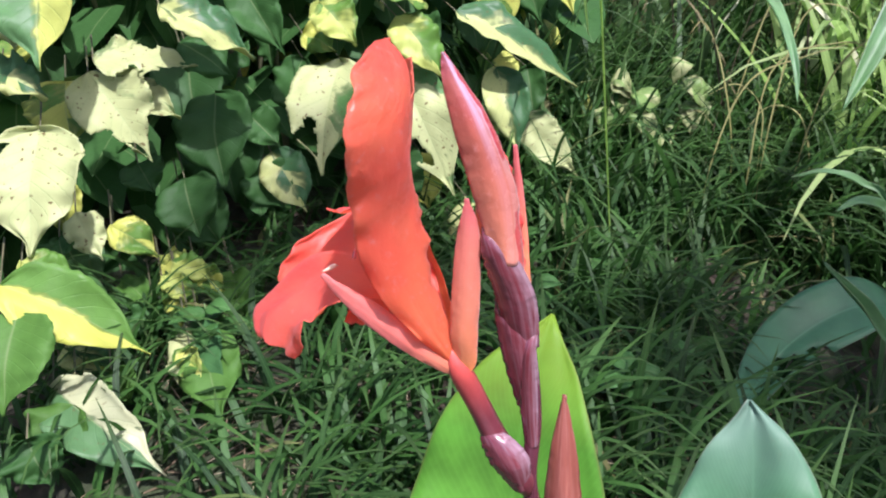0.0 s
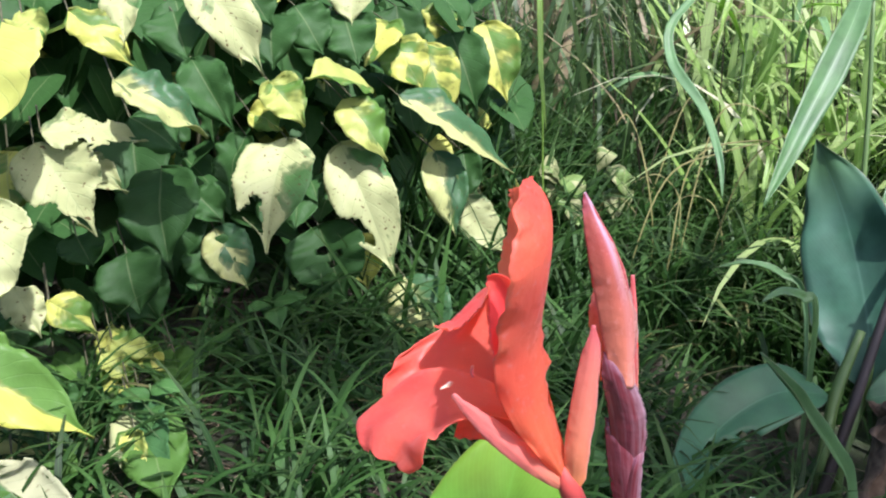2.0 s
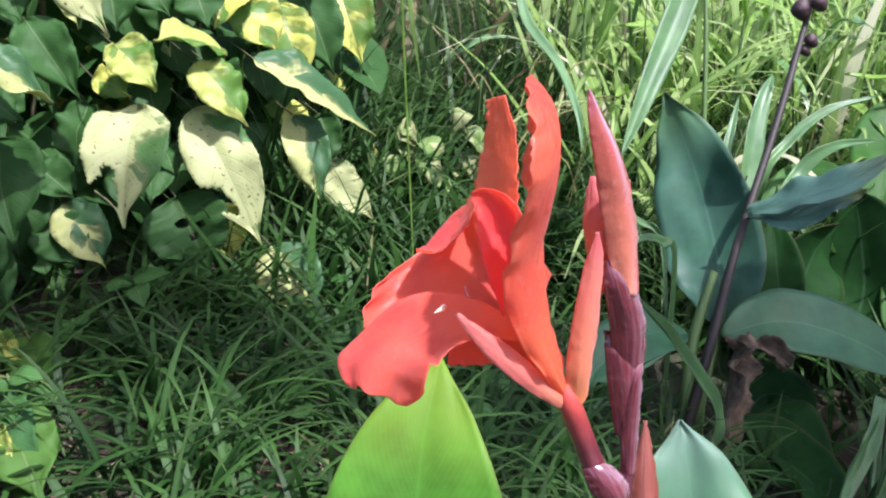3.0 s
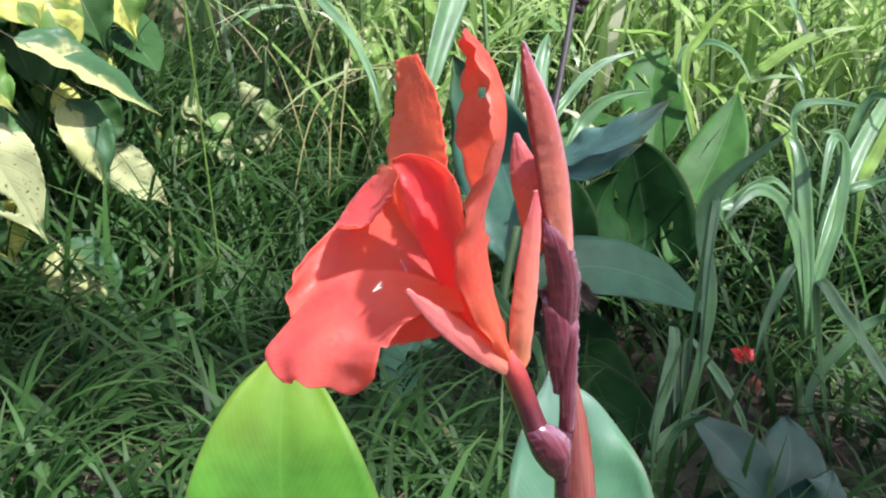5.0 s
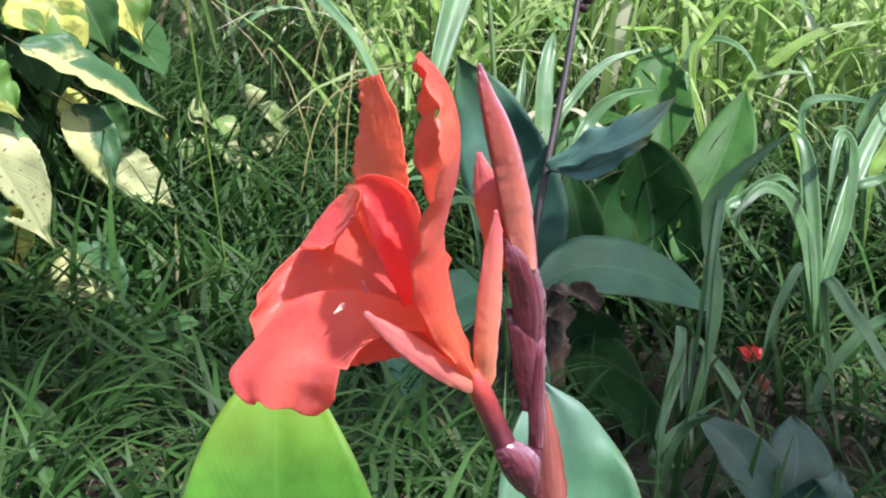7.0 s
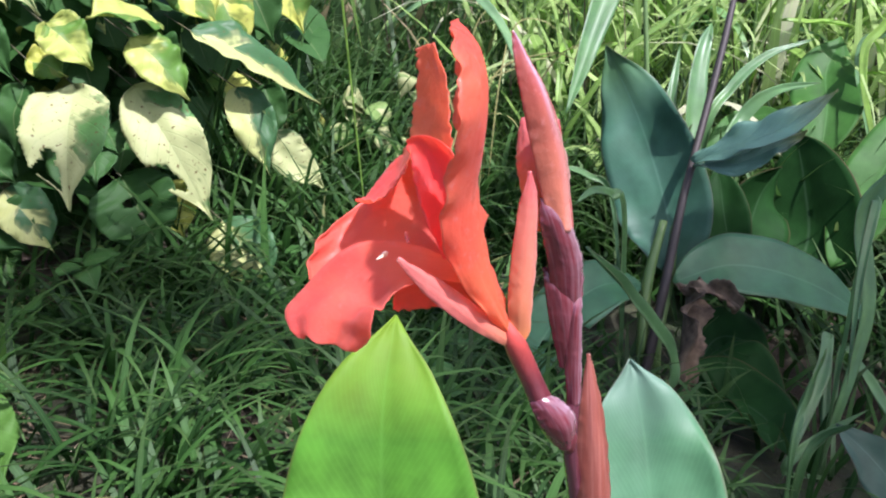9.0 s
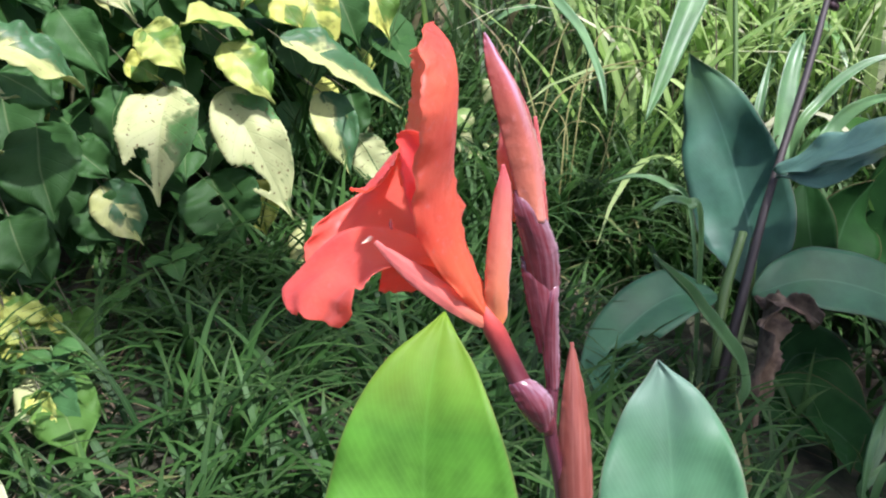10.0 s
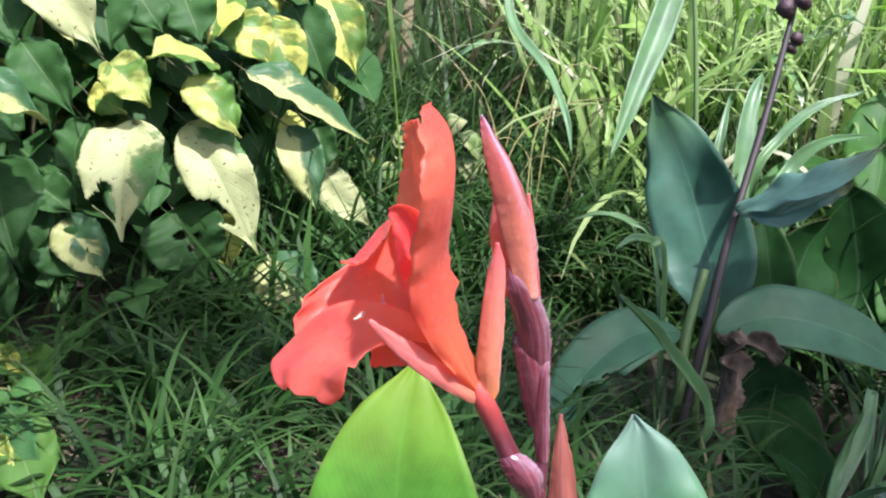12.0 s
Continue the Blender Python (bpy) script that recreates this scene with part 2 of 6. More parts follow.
def canna_material(name, green, rough=0.34, share=0.3, sheen_tint=0.0, gloss=0.5, midrib=0.45, tip=None, spread=0.22, relief=0.12):
    """Broad canna leaf: fine parallel side veins, pale midrib, purple-brown margin, patchy sky sheen mixed into the
    colour.
    """
    n = Nodes(name)
    uv, u, v = n.uv()
    place, r = n.place()
    across = n.math("ABSOLUTE", n.math("SUBTRACT", u, 0.5))
    run = n.math("SUBTRACT", v, n.math("MULTIPLY", n.math("POWER", across, 0.8), 0.55))
    wave = n.math("SINE", n.math("MULTIPLY", run, 6.283 * 44.0))
    broad = n.math("SINE", n.math("MULTIPLY", run, 6.283 * 9.0))
    blotch = n.noise(place, 22.0, 4.0)
    col = n.mix(n.ramp(blotch, (0.3, (0, 0, 0)), (0.7, (1, 1, 1))), tuple(c * (1 - spread) for c in green), tuple(c * (1 + spread) for c in green))
    if tip:
        ends = n.math("MULTIPLY", n.ramp(v, (0.68, (0, 0, 0)), (1.0, (1, 1, 1))), n.ramp(n.noise(place, 14.0, 3.0), (0.2, (0.4, 0.4, 0.4)), (0.7, (1, 1, 1))))
        col = n.mix(ends, col, tip)
    col = n.mix(n.math("MULTIPLY", n.ramp(wave, (0.2, (0, 0, 0)), (1.0, (1, 1, 1))), 0.07), col, tuple(min(1, c * 1.7 + 0.02) for c in green))
    rib = n.ramp(across, (0.0, (1, 1, 1)), (0.02, (0, 0, 0)))
    col = n.mix(n.math("MULTIPLY", rib, midrib), col, tuple(min(1, c * 1.7 + 0.05) for c in green))
    margin = n.ramp(across, (0.485, (0, 0, 0)), (0.497, (1, 1, 1)))
    col = n.mix(n.math("MULTIPLY", margin, 0.35), col, (0.22, 0.10, 0.07))
    if sheen_tint:
        # reflected sky, mixed into the colour as bluish patches
        wax_sheen = n.ramp(n.noise(place, 9.0, 5.0), (0.3, (0, 0, 0)), (0.8, (1, 1, 1)))
        col = n.mix(n.math("MULTIPLY", wax_sheen, sheen_tint), col, (0.14, 0.29, 0.22))
    n.colour(col)
    n.bsdf.inputs["Roughness"].default_value = rough
    n.bsdf.inputs["Specular IOR Level"].default_value = gloss
    h = n.math("ADD", n.math("MULTIPLY", wave, 0.14), n.math("ADD", n.math("ADD", n.math("MULTIPLY", broad, 0.25), n.math("MULTIPLY", n.noise(place, 30.0, 2.0), 1.2)), n.math("MULTIPLY", rib, -2.0 * midrib)))
    normal = n.bump(h, relief, 0.0006 if relief < 0.5 else 0.002)
    n.thin(col, share, normal)
    return n.mat


def earth_material():
    n = Nodes("earth_and_thatch")
    coord = n.tree.nodes.new("ShaderNodeTexCoord").outputs["Object"]
    fine, coarse = n.noise(coord, 60.0, 6.0, 0.7), n.noise(coord, 3.5, 4.0)
    col = n.ramp(fine, (0.25, (0.016, 0.011, 0.007)), (0.55, (0.055, 0.040, 0.023)), (0.8, (0.14, 0.105, 0.06)))
    green = n.ramp(n.noise(coord, 24.0, 4.0), (0.35, (0.02, 0.035, 0.012)), (0.7, (0.06, 0.10, 0.03)))
    n.colour(n.mix(n.ramp(coarse, (0.38, (0, 0, 0)), (0.6, (1, 1, 1))), col, green))
    n.bsdf.inputs["Roughness"].default_value = 0.95
    n.bump(n.math("ADD", fine, coarse), 0.8, 0.03)
    return n.mat


def plain_material(name, a, b, scale=60.0, rough=0.6, relief=0.003, share=0.0):
    n = Nodes(name)
    place, r = n.place()
    f = n.noise(place, scale, 4.0)
    col = n.ramp(f, (0.3, a), (0.7, b))
    n.colour(col)
    n.bsdf.inputs["Roughness"].default_value = rough
    normal = n.bump(f, 0.5, relief)
    if share:
        n.thin(col, share, normal)
    return n.mat


M = {
    "petal": petal_material("petal_scarlet", (0.96, 0.21, 0.16), (0.94, 0.34, 0.11), pale=0.3, share=0.68, rough=0.46),
    "petal_inner": petal_material("petal_inner_red", (0.94, 0.12, 0.10), (0.93, 0.24, 0.08), share=0.6),
    "petal_tip": petal_material("petal_orange_scarlet", (0.97, 0.24, 0.15), (0.95, 0.36, 0.12), pale=0.6, share=0.72, rough=0.37, reach=1.5, wrinkle=4.0),
    "sepal": petal_material("sepal_coral", (0.68, 0.17, 0.14), (0.92, 0.36, 0.05), rough=0.42, share=0.25, pale=0.15, reach=2.3, tip=(0.55, 0.12, 0.12), ribs=0.35),
    "style": petal_material("style_salmon", (0.60, 0.14, 0.12), (0.86, 0.32, 0.11), rough=0.42, share=0.2, reach=1.5, tip=(0.70, 0.20, 0.16), ribs=0.35),
    "bud": petal_material("bud_crimson", (0.36, 0.025, 0.035), (0.62, 0.12, 0.08), rough=0.34, share=0.1, pale=0.2, coat=0.6, ribs=0.35),
    "bud_scale": petal_material("bud_scale_rose", (0.38, 0.078, 0.058), (0.62, 0.22, 0.12), rough=0.34, share=0.1, pale=0.2, reach=1.5, coat=0.6, tip=(0.17, 0.020, 0.034), bloom_sheen=0.65, ribs=0.35),
    "purple": stalk_material("bract_purple", (0.17, 0.030, 0.036), (0.065, 0.013, 0.022), (0.52, 0.42, 0.46), rough=0.22, relief=0.6, coat=0.9, wax_sheen=0.12, flank_sheen=0.36),
    "stalk": stalk_material("stalk_maroon", (0.14, 0.034, 0.045), (0.06, 0.016, 0.028), (0.42, 0.28, 0.34), rough=0.26, relief=0.35, coat=0.5, wax_sheen=0.15),
    "ovary": stalk_material("ovary_red_brown", (0.15, 0.028, 0.034), (0.08, 0.016, 0.025), (0.46, 0.24, 0.25), rough=0.3, tip=(0.70, 0.10, 0.07), relief=0.4, coat=0.35, wax_sheen=0.15),
    "bract": stalk_material("bract_red_brown", (0.26, 0.075, 0.048), (0.15, 0.042, 0.030), (0.48, 0.25, 0.2), rough=0.36, wax_sheen=0.3),
    "pollen": plain_material("stigma_cream", (0.72, 0.50, 0.26), (0.85, 0.76, 0.6), 300.0, 0.5, 0.0005),
    "canna_bright": canna_material("canna_leaf_bright", (0.105, 0.315, 0.030), share=0.5, rough=0.5, gloss=0.22, midrib=0.14, tip=(0.30, 0.42, 0.03), spread=0.3),
    "canna_pale": canna_material("canna_leaf_pale", (0.066, 0.19, 0.075), share=0.3, rough=0.5, sheen_tint=0.3, gloss=0.3, midrib=0.16, tip=(0.20, 0.31, 0.23), spread=0.3),
    "canna_dark": canna_material("canna_leaf_dark", (0.022, 0.078, 0.042), share=0.2, rough=0.47, sheen_tint=0.06),
    "canna_blue": canna_material("canna_leaf_blue_green", (0.034, 0.11, 0.058), share=0.2, rough=0.48, sheen_tint=0.36, gloss=0.28, midrib=0.5, tip=(0.10, 0.22, 0.04)),
    # near-black green: the shade on the rear leaves is put into their colour
    "canna_shaded": canna_material("canna_leaf_shaded", (0.014, 0.058, 0.012), share=0.3, rough=0.6, gloss=0.1),
    "canna_dusk": canna_material("canna_leaf_dusky", (0.026, 0.066, 0.036), share=0.15, rough=0.5, sheen_tint=0.26, gloss=0.28),
    # brighter copy for leaves in the sun
    "canna_lit": canna_material("canna_leaf_lit", (0.055, 0.175, 0.030), share=0.45, rough=0.5, gloss=0.2),
    "canna_green": canna_material("canna_leaf_green", (0.044, 0.155, 0.055), share=0.25, rough=0.42, sheen_tint=0.18, gloss=0.42),
    # lighter base colour carries the sky's reflection on these leaves
    "canna_sheen": canna_material("canna_leaf_sheen", (0.14, 0.30, 0.20), share=0.25, rough=0.24, sheen_tint=0.6, gloss=0.7, relief=0.7, tip=(0.30, 0.34, 0.05)),
    "canna_stalk": stalk_material("canna_stalk_dark", (0.035, 0.03, 0.02), (0.016, 0.013, 0.012), (0.07, 0.06, 0.05), rough=0.6),
    "pod": stalk_material("seed_pod_brown", (0.06, 0.03, 0.028), (0.03, 0.016, 0.018), (0.12, 0.08, 0.08), rough=0.6, relief=0.8),
    "green_stalk": stalk_material("stalk_green", (0.10, 0.20, 0.05), (0.07, 0.13, 0.03), (0.2, 0.26, 0.12), rough=0.5),
    "dead": plain_material("dead_leaf", (0.045, 0.030, 0.017), (0.22, 0.165, 0.10), 45.0, 0.85, 0.006, 0.1),
    "twig": plain_material("shrub_twig", (0.05, 0.06, 0.025), (0.12, 0.11, 0.05), 70.0, 0.7, 0.002),
    "green": leaf_material("shrub_leaf_green", (0.038, 0.112, 0.025), None, 0.0, share=0.36, rough=0.58),
    # the green leaf made lighter for the sunlit ones low on the left
    "green_lit": leaf_material("shrub_leaf_lit", (0.085, 0.20, 0.034), None, 0.0, share=0.45, rough=0.58),
    "lime": leaf_material("shrub_leaf_lime", (0.10, 0.21, 0.035), (0.52, 0.56, 0.12), 0.5, share=0.42, specks=0.3),
    "yellow": leaf_material("shrub_leaf_yellow", (0.10, 0.22, 0.035), (0.45, 0.52, 0.13), 0.70, share=0.42, side=0.5),
    "cream": leaf_material("shrub_leaf_cream", (0.07, 0.17, 0.045), (0.40, 0.45, 0.195), 0.84, specks=0.9, share=0.3, side=0.25, rough=0.5, cells=0.28),
    "edged": leaf_material("shrub_leaf_edged", (0.045, 0.125, 0.038), (0.41, 0.46, 0.20), 0.32, share=0.3, side=1.7, cells=0.12),
    "split": leaf_material("shrub_leaf_split", (0.09, 0.20, 0.07), (0.50, 0.55, 0.13), 0.52, share=0.4, side=-2.2, cells=0.16),
    "parted": leaf_material("shrub_leaf_parted", (0.10, 0.22, 0.04), (0.50, 0.54, 0.10), 0.50, share=0.42, side=2.2, cells=0.12),
    "banded": leaf_material("shrub_leaf_banded", (0.075, 0.165, 0.06), (0.45, 0.48, 0.27), 0.42, share=0.35, side=-2.0, cells=0.12, specks=0.4),
    "half": leaf_material("shrub_leaf_half", (0.045, 0.12, 0.042), (0.42, 0.47, 0.17), 0.55, specks=0.5, share=0.3, side=1.1),
    "turf": blade_material("grass_blades", (0.010, 0.042, 0.008), (0.050, 0.148, 0.026), (0.22, 0.20, 0.08), share=0.42, dry_at=0.97, rough=0.55, gloss=0.3),
    "stalk_brown": blade_material("brown_stalks", (0.05, 0.04, 0.025), (0.12, 0.09, 0.055), (0.2, 0.16, 0.1), share=0.1, rough=0.7),
    "straw": blade_material("straw_blades", (0.10, 0.072, 0.038), (0.21, 0.16, 0.09), (0.36, 0.30, 0.19), share=0.2, rough=0.7),
    # field grass twice: sunlight put into this colour, shade into the next
    "tall": blade_material("tall_grass_sunlit", (0.25, 0.44, 0.09), (0.46, 0.63, 0.22), (0.72, 0.72, 0.48), share=0.55, dry_at=0.91, rough=0.22, gloss=0.6),
    "tall_shaded": blade_material("tall_grass_shaded", (0.04, 0.09, 0.03), (0.13, 0.23, 0.07), (0.26, 0.21, 0.11), share=0.4, dry_at=0.80, rough=0.55),
    "strap": canna_material("strap_leaf", (0.13, 0.28, 0.085), share=0.4, rough=0.36, sheen_tint=0.3, gloss=0.55, midrib=0.12),
    "strap_wide": canna_material("strap_leaf_wide", (0.10, 0.23, 0.07), share=0.42, rough=0.42, sheen_tint=0.15, gloss=0.5, midrib=0.8),
    # strap leaf again, the field's sunlight put into a paler green
    "strap_lit": canna_material("strap_leaf_lit", (0.30, 0.50, 0.09), share=0.55, rough=0.36, sheen_tint=0.1, gloss=0.5, midrib=0.3),
    "reed": canna_material("reed_leaf", (0.20, 0.38, 0.12), share=0.45, rough=0.26, sheen_tint=0.35, gloss=0.7, midrib=0.4),
    "dry_stem": blade_material("dry_stems", (0.24, 0.25, 0.08), (0.36, 0.35, 0.12), (0.34, 0.28, 0.14), share=0.3, rough=0.6),
    "weed": leaf_material("weed_leaf", (0.055, 0.15, 0.035), None, 0.0, share=0.35, rough=0.45, veins=6.0),
    "weed_pale": leaf_material("weed_leaf_pale", (0.16, 0.26, 0.07), (0.40, 0.44, 0.20), 0.4, share=0.4, specks=0.3),
    "yellow_petal": plain_material("yellow_petal", (0.7, 0.42, 0.03), (0.8, 0.55, 0.05), 80.0, 0.5, 0.001, 0.3),
    "earth": earth_material(),
}


# ---- meshes ----
def finish(name, bm, material, parent=None, label=""):
    """Links a bmesh as one smooth mesh object, under a thing or a part where a parent is given."""
    mesh = bpy.data.meshes.new(name)
    bm.to_mesh(mesh)
    bm.free()
    for p in mesh.polygons:
        p.use_smooth = True
    mesh.materials.append(material)
    ob = new(name, mesh)
    if parent is not None:
        ob.parent = parent
    if label:
        tagged(ob, label)
    return ob


def thicken(ob, metres):
    m = ob.modifiers.new("thickness", "SOLIDIFY")
    m.thickness, m.offset = metres, 0.0
    return ob


def smooth(a, b, x):
    t = min(1.0, max(0.0, (x - a) / (b - a)))
    return t * t * (3 - 2 * t)


def spline(points, n):
    """Catmull-Rom through rows of numbers, n samples."""
    p = np.array(points, float)
    p = np.vstack([2 * p[0] - p[1], p, 2 * p[-1] - p[-2]])
    out = []
    for s in np.linspace(0, len(p) - 3 - 1e-6, n):
        i, f = int(s), s - int(s)
        a, b, c, d = p[i : i + 4]
        out.append(0.5 * (2 * b + (c - a) * f + (2 * a - 5 * b + 4 * c - d) * f**2 + (3 * b - a - 3 * c + d) * f**3))
    return np.array(out)


def sheet(rows, skip=None):
    """A bmesh from rows of points; UV runs across (u) and along (v)."""
    bm = bmesh.new()
    uv = bm.loops.layers.uv.new("UVMap")
    ny, nx = len(rows), len(rows[0])
    grid = [[bm.verts.new(p) for p in row] for row in rows]
    for j in range(ny - 1):
        for i in range(nx - 1):
            if skip and skip((i + 0.5) / (nx - 1), (j + 0.5) / (ny - 1)):
                continue
            f = bm.faces.new((grid[j][i], grid[j][i + 1], grid[j + 1][i + 1], grid[j + 1][i]))
            for loop, (a, b) in zip(f.loops, ((i, j), (i + 1, j), (i + 1, j + 1), (i, j + 1))):
                loop[uv].uv = (a / (nx - 1), b / (ny - 1))
    loose = [v for v in bm.verts if not v.link_faces]
    if loose:
        bmesh.ops.delete(bm, geom=loose, context="VERTS")
    return bm


def petal(name, sections, material, parent, ruffle=0.0006, thick=0.0003, seed=0, label="", notch=None, folds=0.0, tear=None):
    """A petal lofted through sections of left edge, right edge and bulge towards the outer side (or the middle's own place); in metres.
    notch: (u, width, depth) cuts into its end; folds: height of soft lengthwise folds towards the end;
    tear: (u, v, half width, half length) of a hole."""
    last = 71
    placed = isinstance(sections[0][2], tuple)
    s = spline([[*a, *b, *c] if placed else [*a, *b, c] for a, b, c in sections], last + 1)
    outs = []
    for j in range(last + 1):
        hi, lo = s[min(j + 3, last)], s[max(j - 3, 0)]
        out = np.cross(s[j][3:6] - s[j][:3], hi[:3] + hi[3:6] - lo[:3] - lo[3:6])
        outs.append(out / (np.linalg.norm(out) + 1e-9))
    rows = []
    for j in range(last + 1):
        row = []
        for i in range(25):
            u = i / 24
            k = float(j)
            if notch:
                k *= 1 - notch[2] * math.exp(-(((u - notch[0]) / notch[1]) ** 2))
            n0 = min(int(k), last - 1)
            f = k - n0
            q = s[n0] * (1 - f) + s[n0 + 1] * f
            out = outs[n0] * (1 - f) + outs[n0 + 1] * f
            a, b = q[:3], q[3:6]
            belly = q[6:9] - 0.5 * (a + b) if placed else out * q[6]
            edge = abs(2 * u - 1) ** 4
            w = noise.noise(Vector((u * 2.0 + seed * 7.3, j * 0.23, seed * 3.1)))
            fine = noise.noise(Vector((seed * 5.7 + (3.0 if u > 0.5 else 0.0), j * 0.62, 1.7)))
            w2 = noise.noise(Vector((u * 5.0, j * 0.07 + seed, 4.0)))
            p = a + (b - a) * u + belly * 4 * u * (1 - u)
            if folds:
                p = p + out * folds * smooth(0.1, 0.7, j / last) * math.cos(2 * math.pi * (1.7 * u + 0.25 * j / last + 0.15 * seed)) * (0.4 + 0.6 * 4 * u * (1 - u))
            p = p + out * (ruffle * 2.6 * edge * w + ruffle * 1.3 * edge ** 2 * fine + ruffle * 0.7 * w2)
            p = p + (b - a) / (np.linalg.norm(b - a) + 1e-9) * ruffle * edge * (w + 0.8 * edge * fine) * (1 if u > 0.5 else -1)
            row.append(p)
        rows.append(row)
    torn = tear and (lambda u, v: math.hypot((u - tear[0]) / tear[2], (v - tear[1]) / tear[3]) < 1)
    return thicken(finish(name, sheet(rows, torn), material, parent, label), thick)


def tube(name, points, material, parent=None, label="", sides=14, n=28, lumps=0.0):
    """A tapered stalk through rows of x, y, z, radius."""
    s = spline(points, n)
    rows = []
    side = np.array((1.0, 0.0, 0.0))
    for j, q in enumerate(s):
        d = s[min(j + 1, n - 1)][:3] - s[max(j - 1, 0)][:3]
        d /= np.linalg.norm(d) + 1e-12
        side = side - d * (side @ d)
        side /= np.linalg.norm(side)
        up = np.cross(d, side)
        row = []
        for i in range(sides + 1):
            a = 2 * math.pi * (i % sides) / sides
            r = max(q[3], 1e-4) * (1 + lumps * noise.noise(Vector((math.cos(a) * 1.5, math.sin(a) * 1.5, j * 0.4))))
            row.append(q[:3] + (side * math.cos(a) + up * math.sin(a)) * r)
        rows.append(row)
    bm = sheet(rows)
    bmesh.ops.remove_doubles(bm, verts=bm.verts, dist=1e-6)
    ends = [e for e in bm.edges if e.is_boundary]
    bmesh.ops.holes_fill(bm, edges=ends, sides=0)
    return finish(name, bm, material, parent, label)


WIDTHS = {
    "ovate": lambda v: 1.08 * math.sin(math.pi * min(1.0, v ** 0.74)) ** 0.72 * (1 - 0.12 * v) * (1 - 0.72 * smooth(0.70, 0.95, v)),
    "canna": lambda v: math.sin(math.pi * v ** 0.85) ** 0.8 * (1 - 0.3 * smooth(0.86, 1.0, v)),
    "lance": lambda v: math.sin(math.pi * v ** 0.75) ** 0.9,
    "strap": lambda v: min(1.0, 0.22 + 1.35 * v) * (1 - v ** 3.0) ** 0.9,
}


def leaf_sheet(points, half, face, shape="ovate", fold=0.25, teeth=0.0, wave=0.004, along=20, across=10, bites=(), seed=0, curl=0.0):
    """A leaf along a spine from base to tip; half: its half width; face: the way its upper side looks; bites: (u, v, radius) holes."""
    rng = random.Random(seed)
    s = spline(points, along)
    face = np.array(face, float)
    length = np.linalg.norm(np.diff(s, axis=0), axis=1).sum()
    rows = []
    for j, q in enumerate(s):
        v = j / (along - 1)
        d = s[min(j + 1, along - 1)] - s[max(j - 1, 0)]
        d /= np.linalg.norm(d) + 1e-12
        out = face - d * (face @ d)
        out /= np.linalg.norm(out) + 1e-9
        side = np.cross(d, out)
        w = half * max(0.012, WIDTHS[shape](v))
        if teeth:
            w *= 1 + teeth * ((j * 1.0) % 2 - 0.5) + 0.5 * teeth * rng.uniform(-1, 1)
        row = []
        for i in range(across + 1):
            u = 2 * i / across - 1
            rise = fold * abs(u) * w + curl * w * u * u
            ripple = wave * (abs(u) ** 1.5) * noise.noise(Vector((u * 1.3 + seed, v * 7.0, seed * 1.7))) * 2.0
            ripple += wave * 0.5 * noise.noise(Vector((u * 2.0, v * 3.0 + seed, 9.1)))
            row.append(q + side * (u * w * (1 - 0.12 * abs(fold) * abs(u))) + out * (rise + ripple))
        rows.append(row)
    skip = None
    if bites:
        k = 2 * half / length

        def skip(u, v):
            for bu, bv, br in bites:
                e = br * (1 + 0.5 * noise.noise(Vector((u * 9, v * 9, seed))))
                if math.hypot((u - bu) * k, v - bv) < e:
                    return True
            return False

    return sheet(rows, skip)


def add_leaf(name, points, half, face, material, parent, label="", thick=0.0006, **how):
    return thicken(finish(name, leaf_sheet(points, half, face, **how), material, parent, label), thick)


def joined_leaves(name, rows, material, parent, label=""):
    """Many small plain leaves in one mesh. Rows: base, way to the tip, half width, face."""
    verts, faces, uvs = [], [], []
    marks = (0.0, 0.15, 0.4, 0.7, 1.0)
    for base, way, half, face in rows:
        base, way, face = Vector(base), Vector(way), Vector(face)
        side = way.cross(face).normalized()
        out = side.cross(way).normalized()
        k = len(verts)
        for v in marks:
            w = half * max(0.03, WIDTHS["ovate"](v))
            c = base + way * v + out * way.length * (0.22 * v * (1 - v))
            verts += [c - side * w + out * 0.2 * w, c, c + side * w + out * 0.2 * w]
        for j in range(len(marks) - 1):
            for i in range(2):
                a = k + 3 * j + i
                faces.append((a, a + 1, a + 4, a + 3))
                uvs += [(i / 2, marks[j]), ((i + 1) / 2, marks[j]), ((i + 1) / 2, marks[j + 1]), (i / 2, marks[j + 1])]
    mesh = bpy.data.meshes.new(name)
    mesh.from_pydata([tuple(v) for v in verts], [], faces)
    layer = mesh.uv_layers.new(name="UVMap")
    layer.data.foreach_set("uv", np.array(uvs).reshape(-1))
    mesh.polygons.foreach_set("use_smooth", np.ones(len(faces), bool))
    mesh.materials.append(material)
    ob = new(name, mesh)
    ob.parent = parent
    return tagged(ob, label, kind="stuff")


def thing(name, at, label, category, group="", kind=""):
    ob = new(name)
    ob.location = at
    ob.empty_display_size = 0.05
    return tagged(ob, label, category, group, kind)


def adopt(root):
    """Parts were made in world space: keep them there under a root that stands elsewhere."""
    inv = Matrix.Translation(-root.location)
    for c in root.children:
        c.matrix_parent_inverse = inv


def ground_at(x, y):
    """Height of the ground: falls to the right of the shrub, rises behind to a field."""
    z = 0.02 - 0.44 * smooth(-0.45, 1.15, x)
    z += 0.34 * smooth(1.1, 3.4, y) - 0.06 * smooth(0.9, -0.6, y)
    z += 0.03 * noise.noise(Vector((x * 1.7, y * 1.7, 0.3))) + 0.012 * noise.noise(Vector((x * 6, y * 6, 2.0)))
    return z


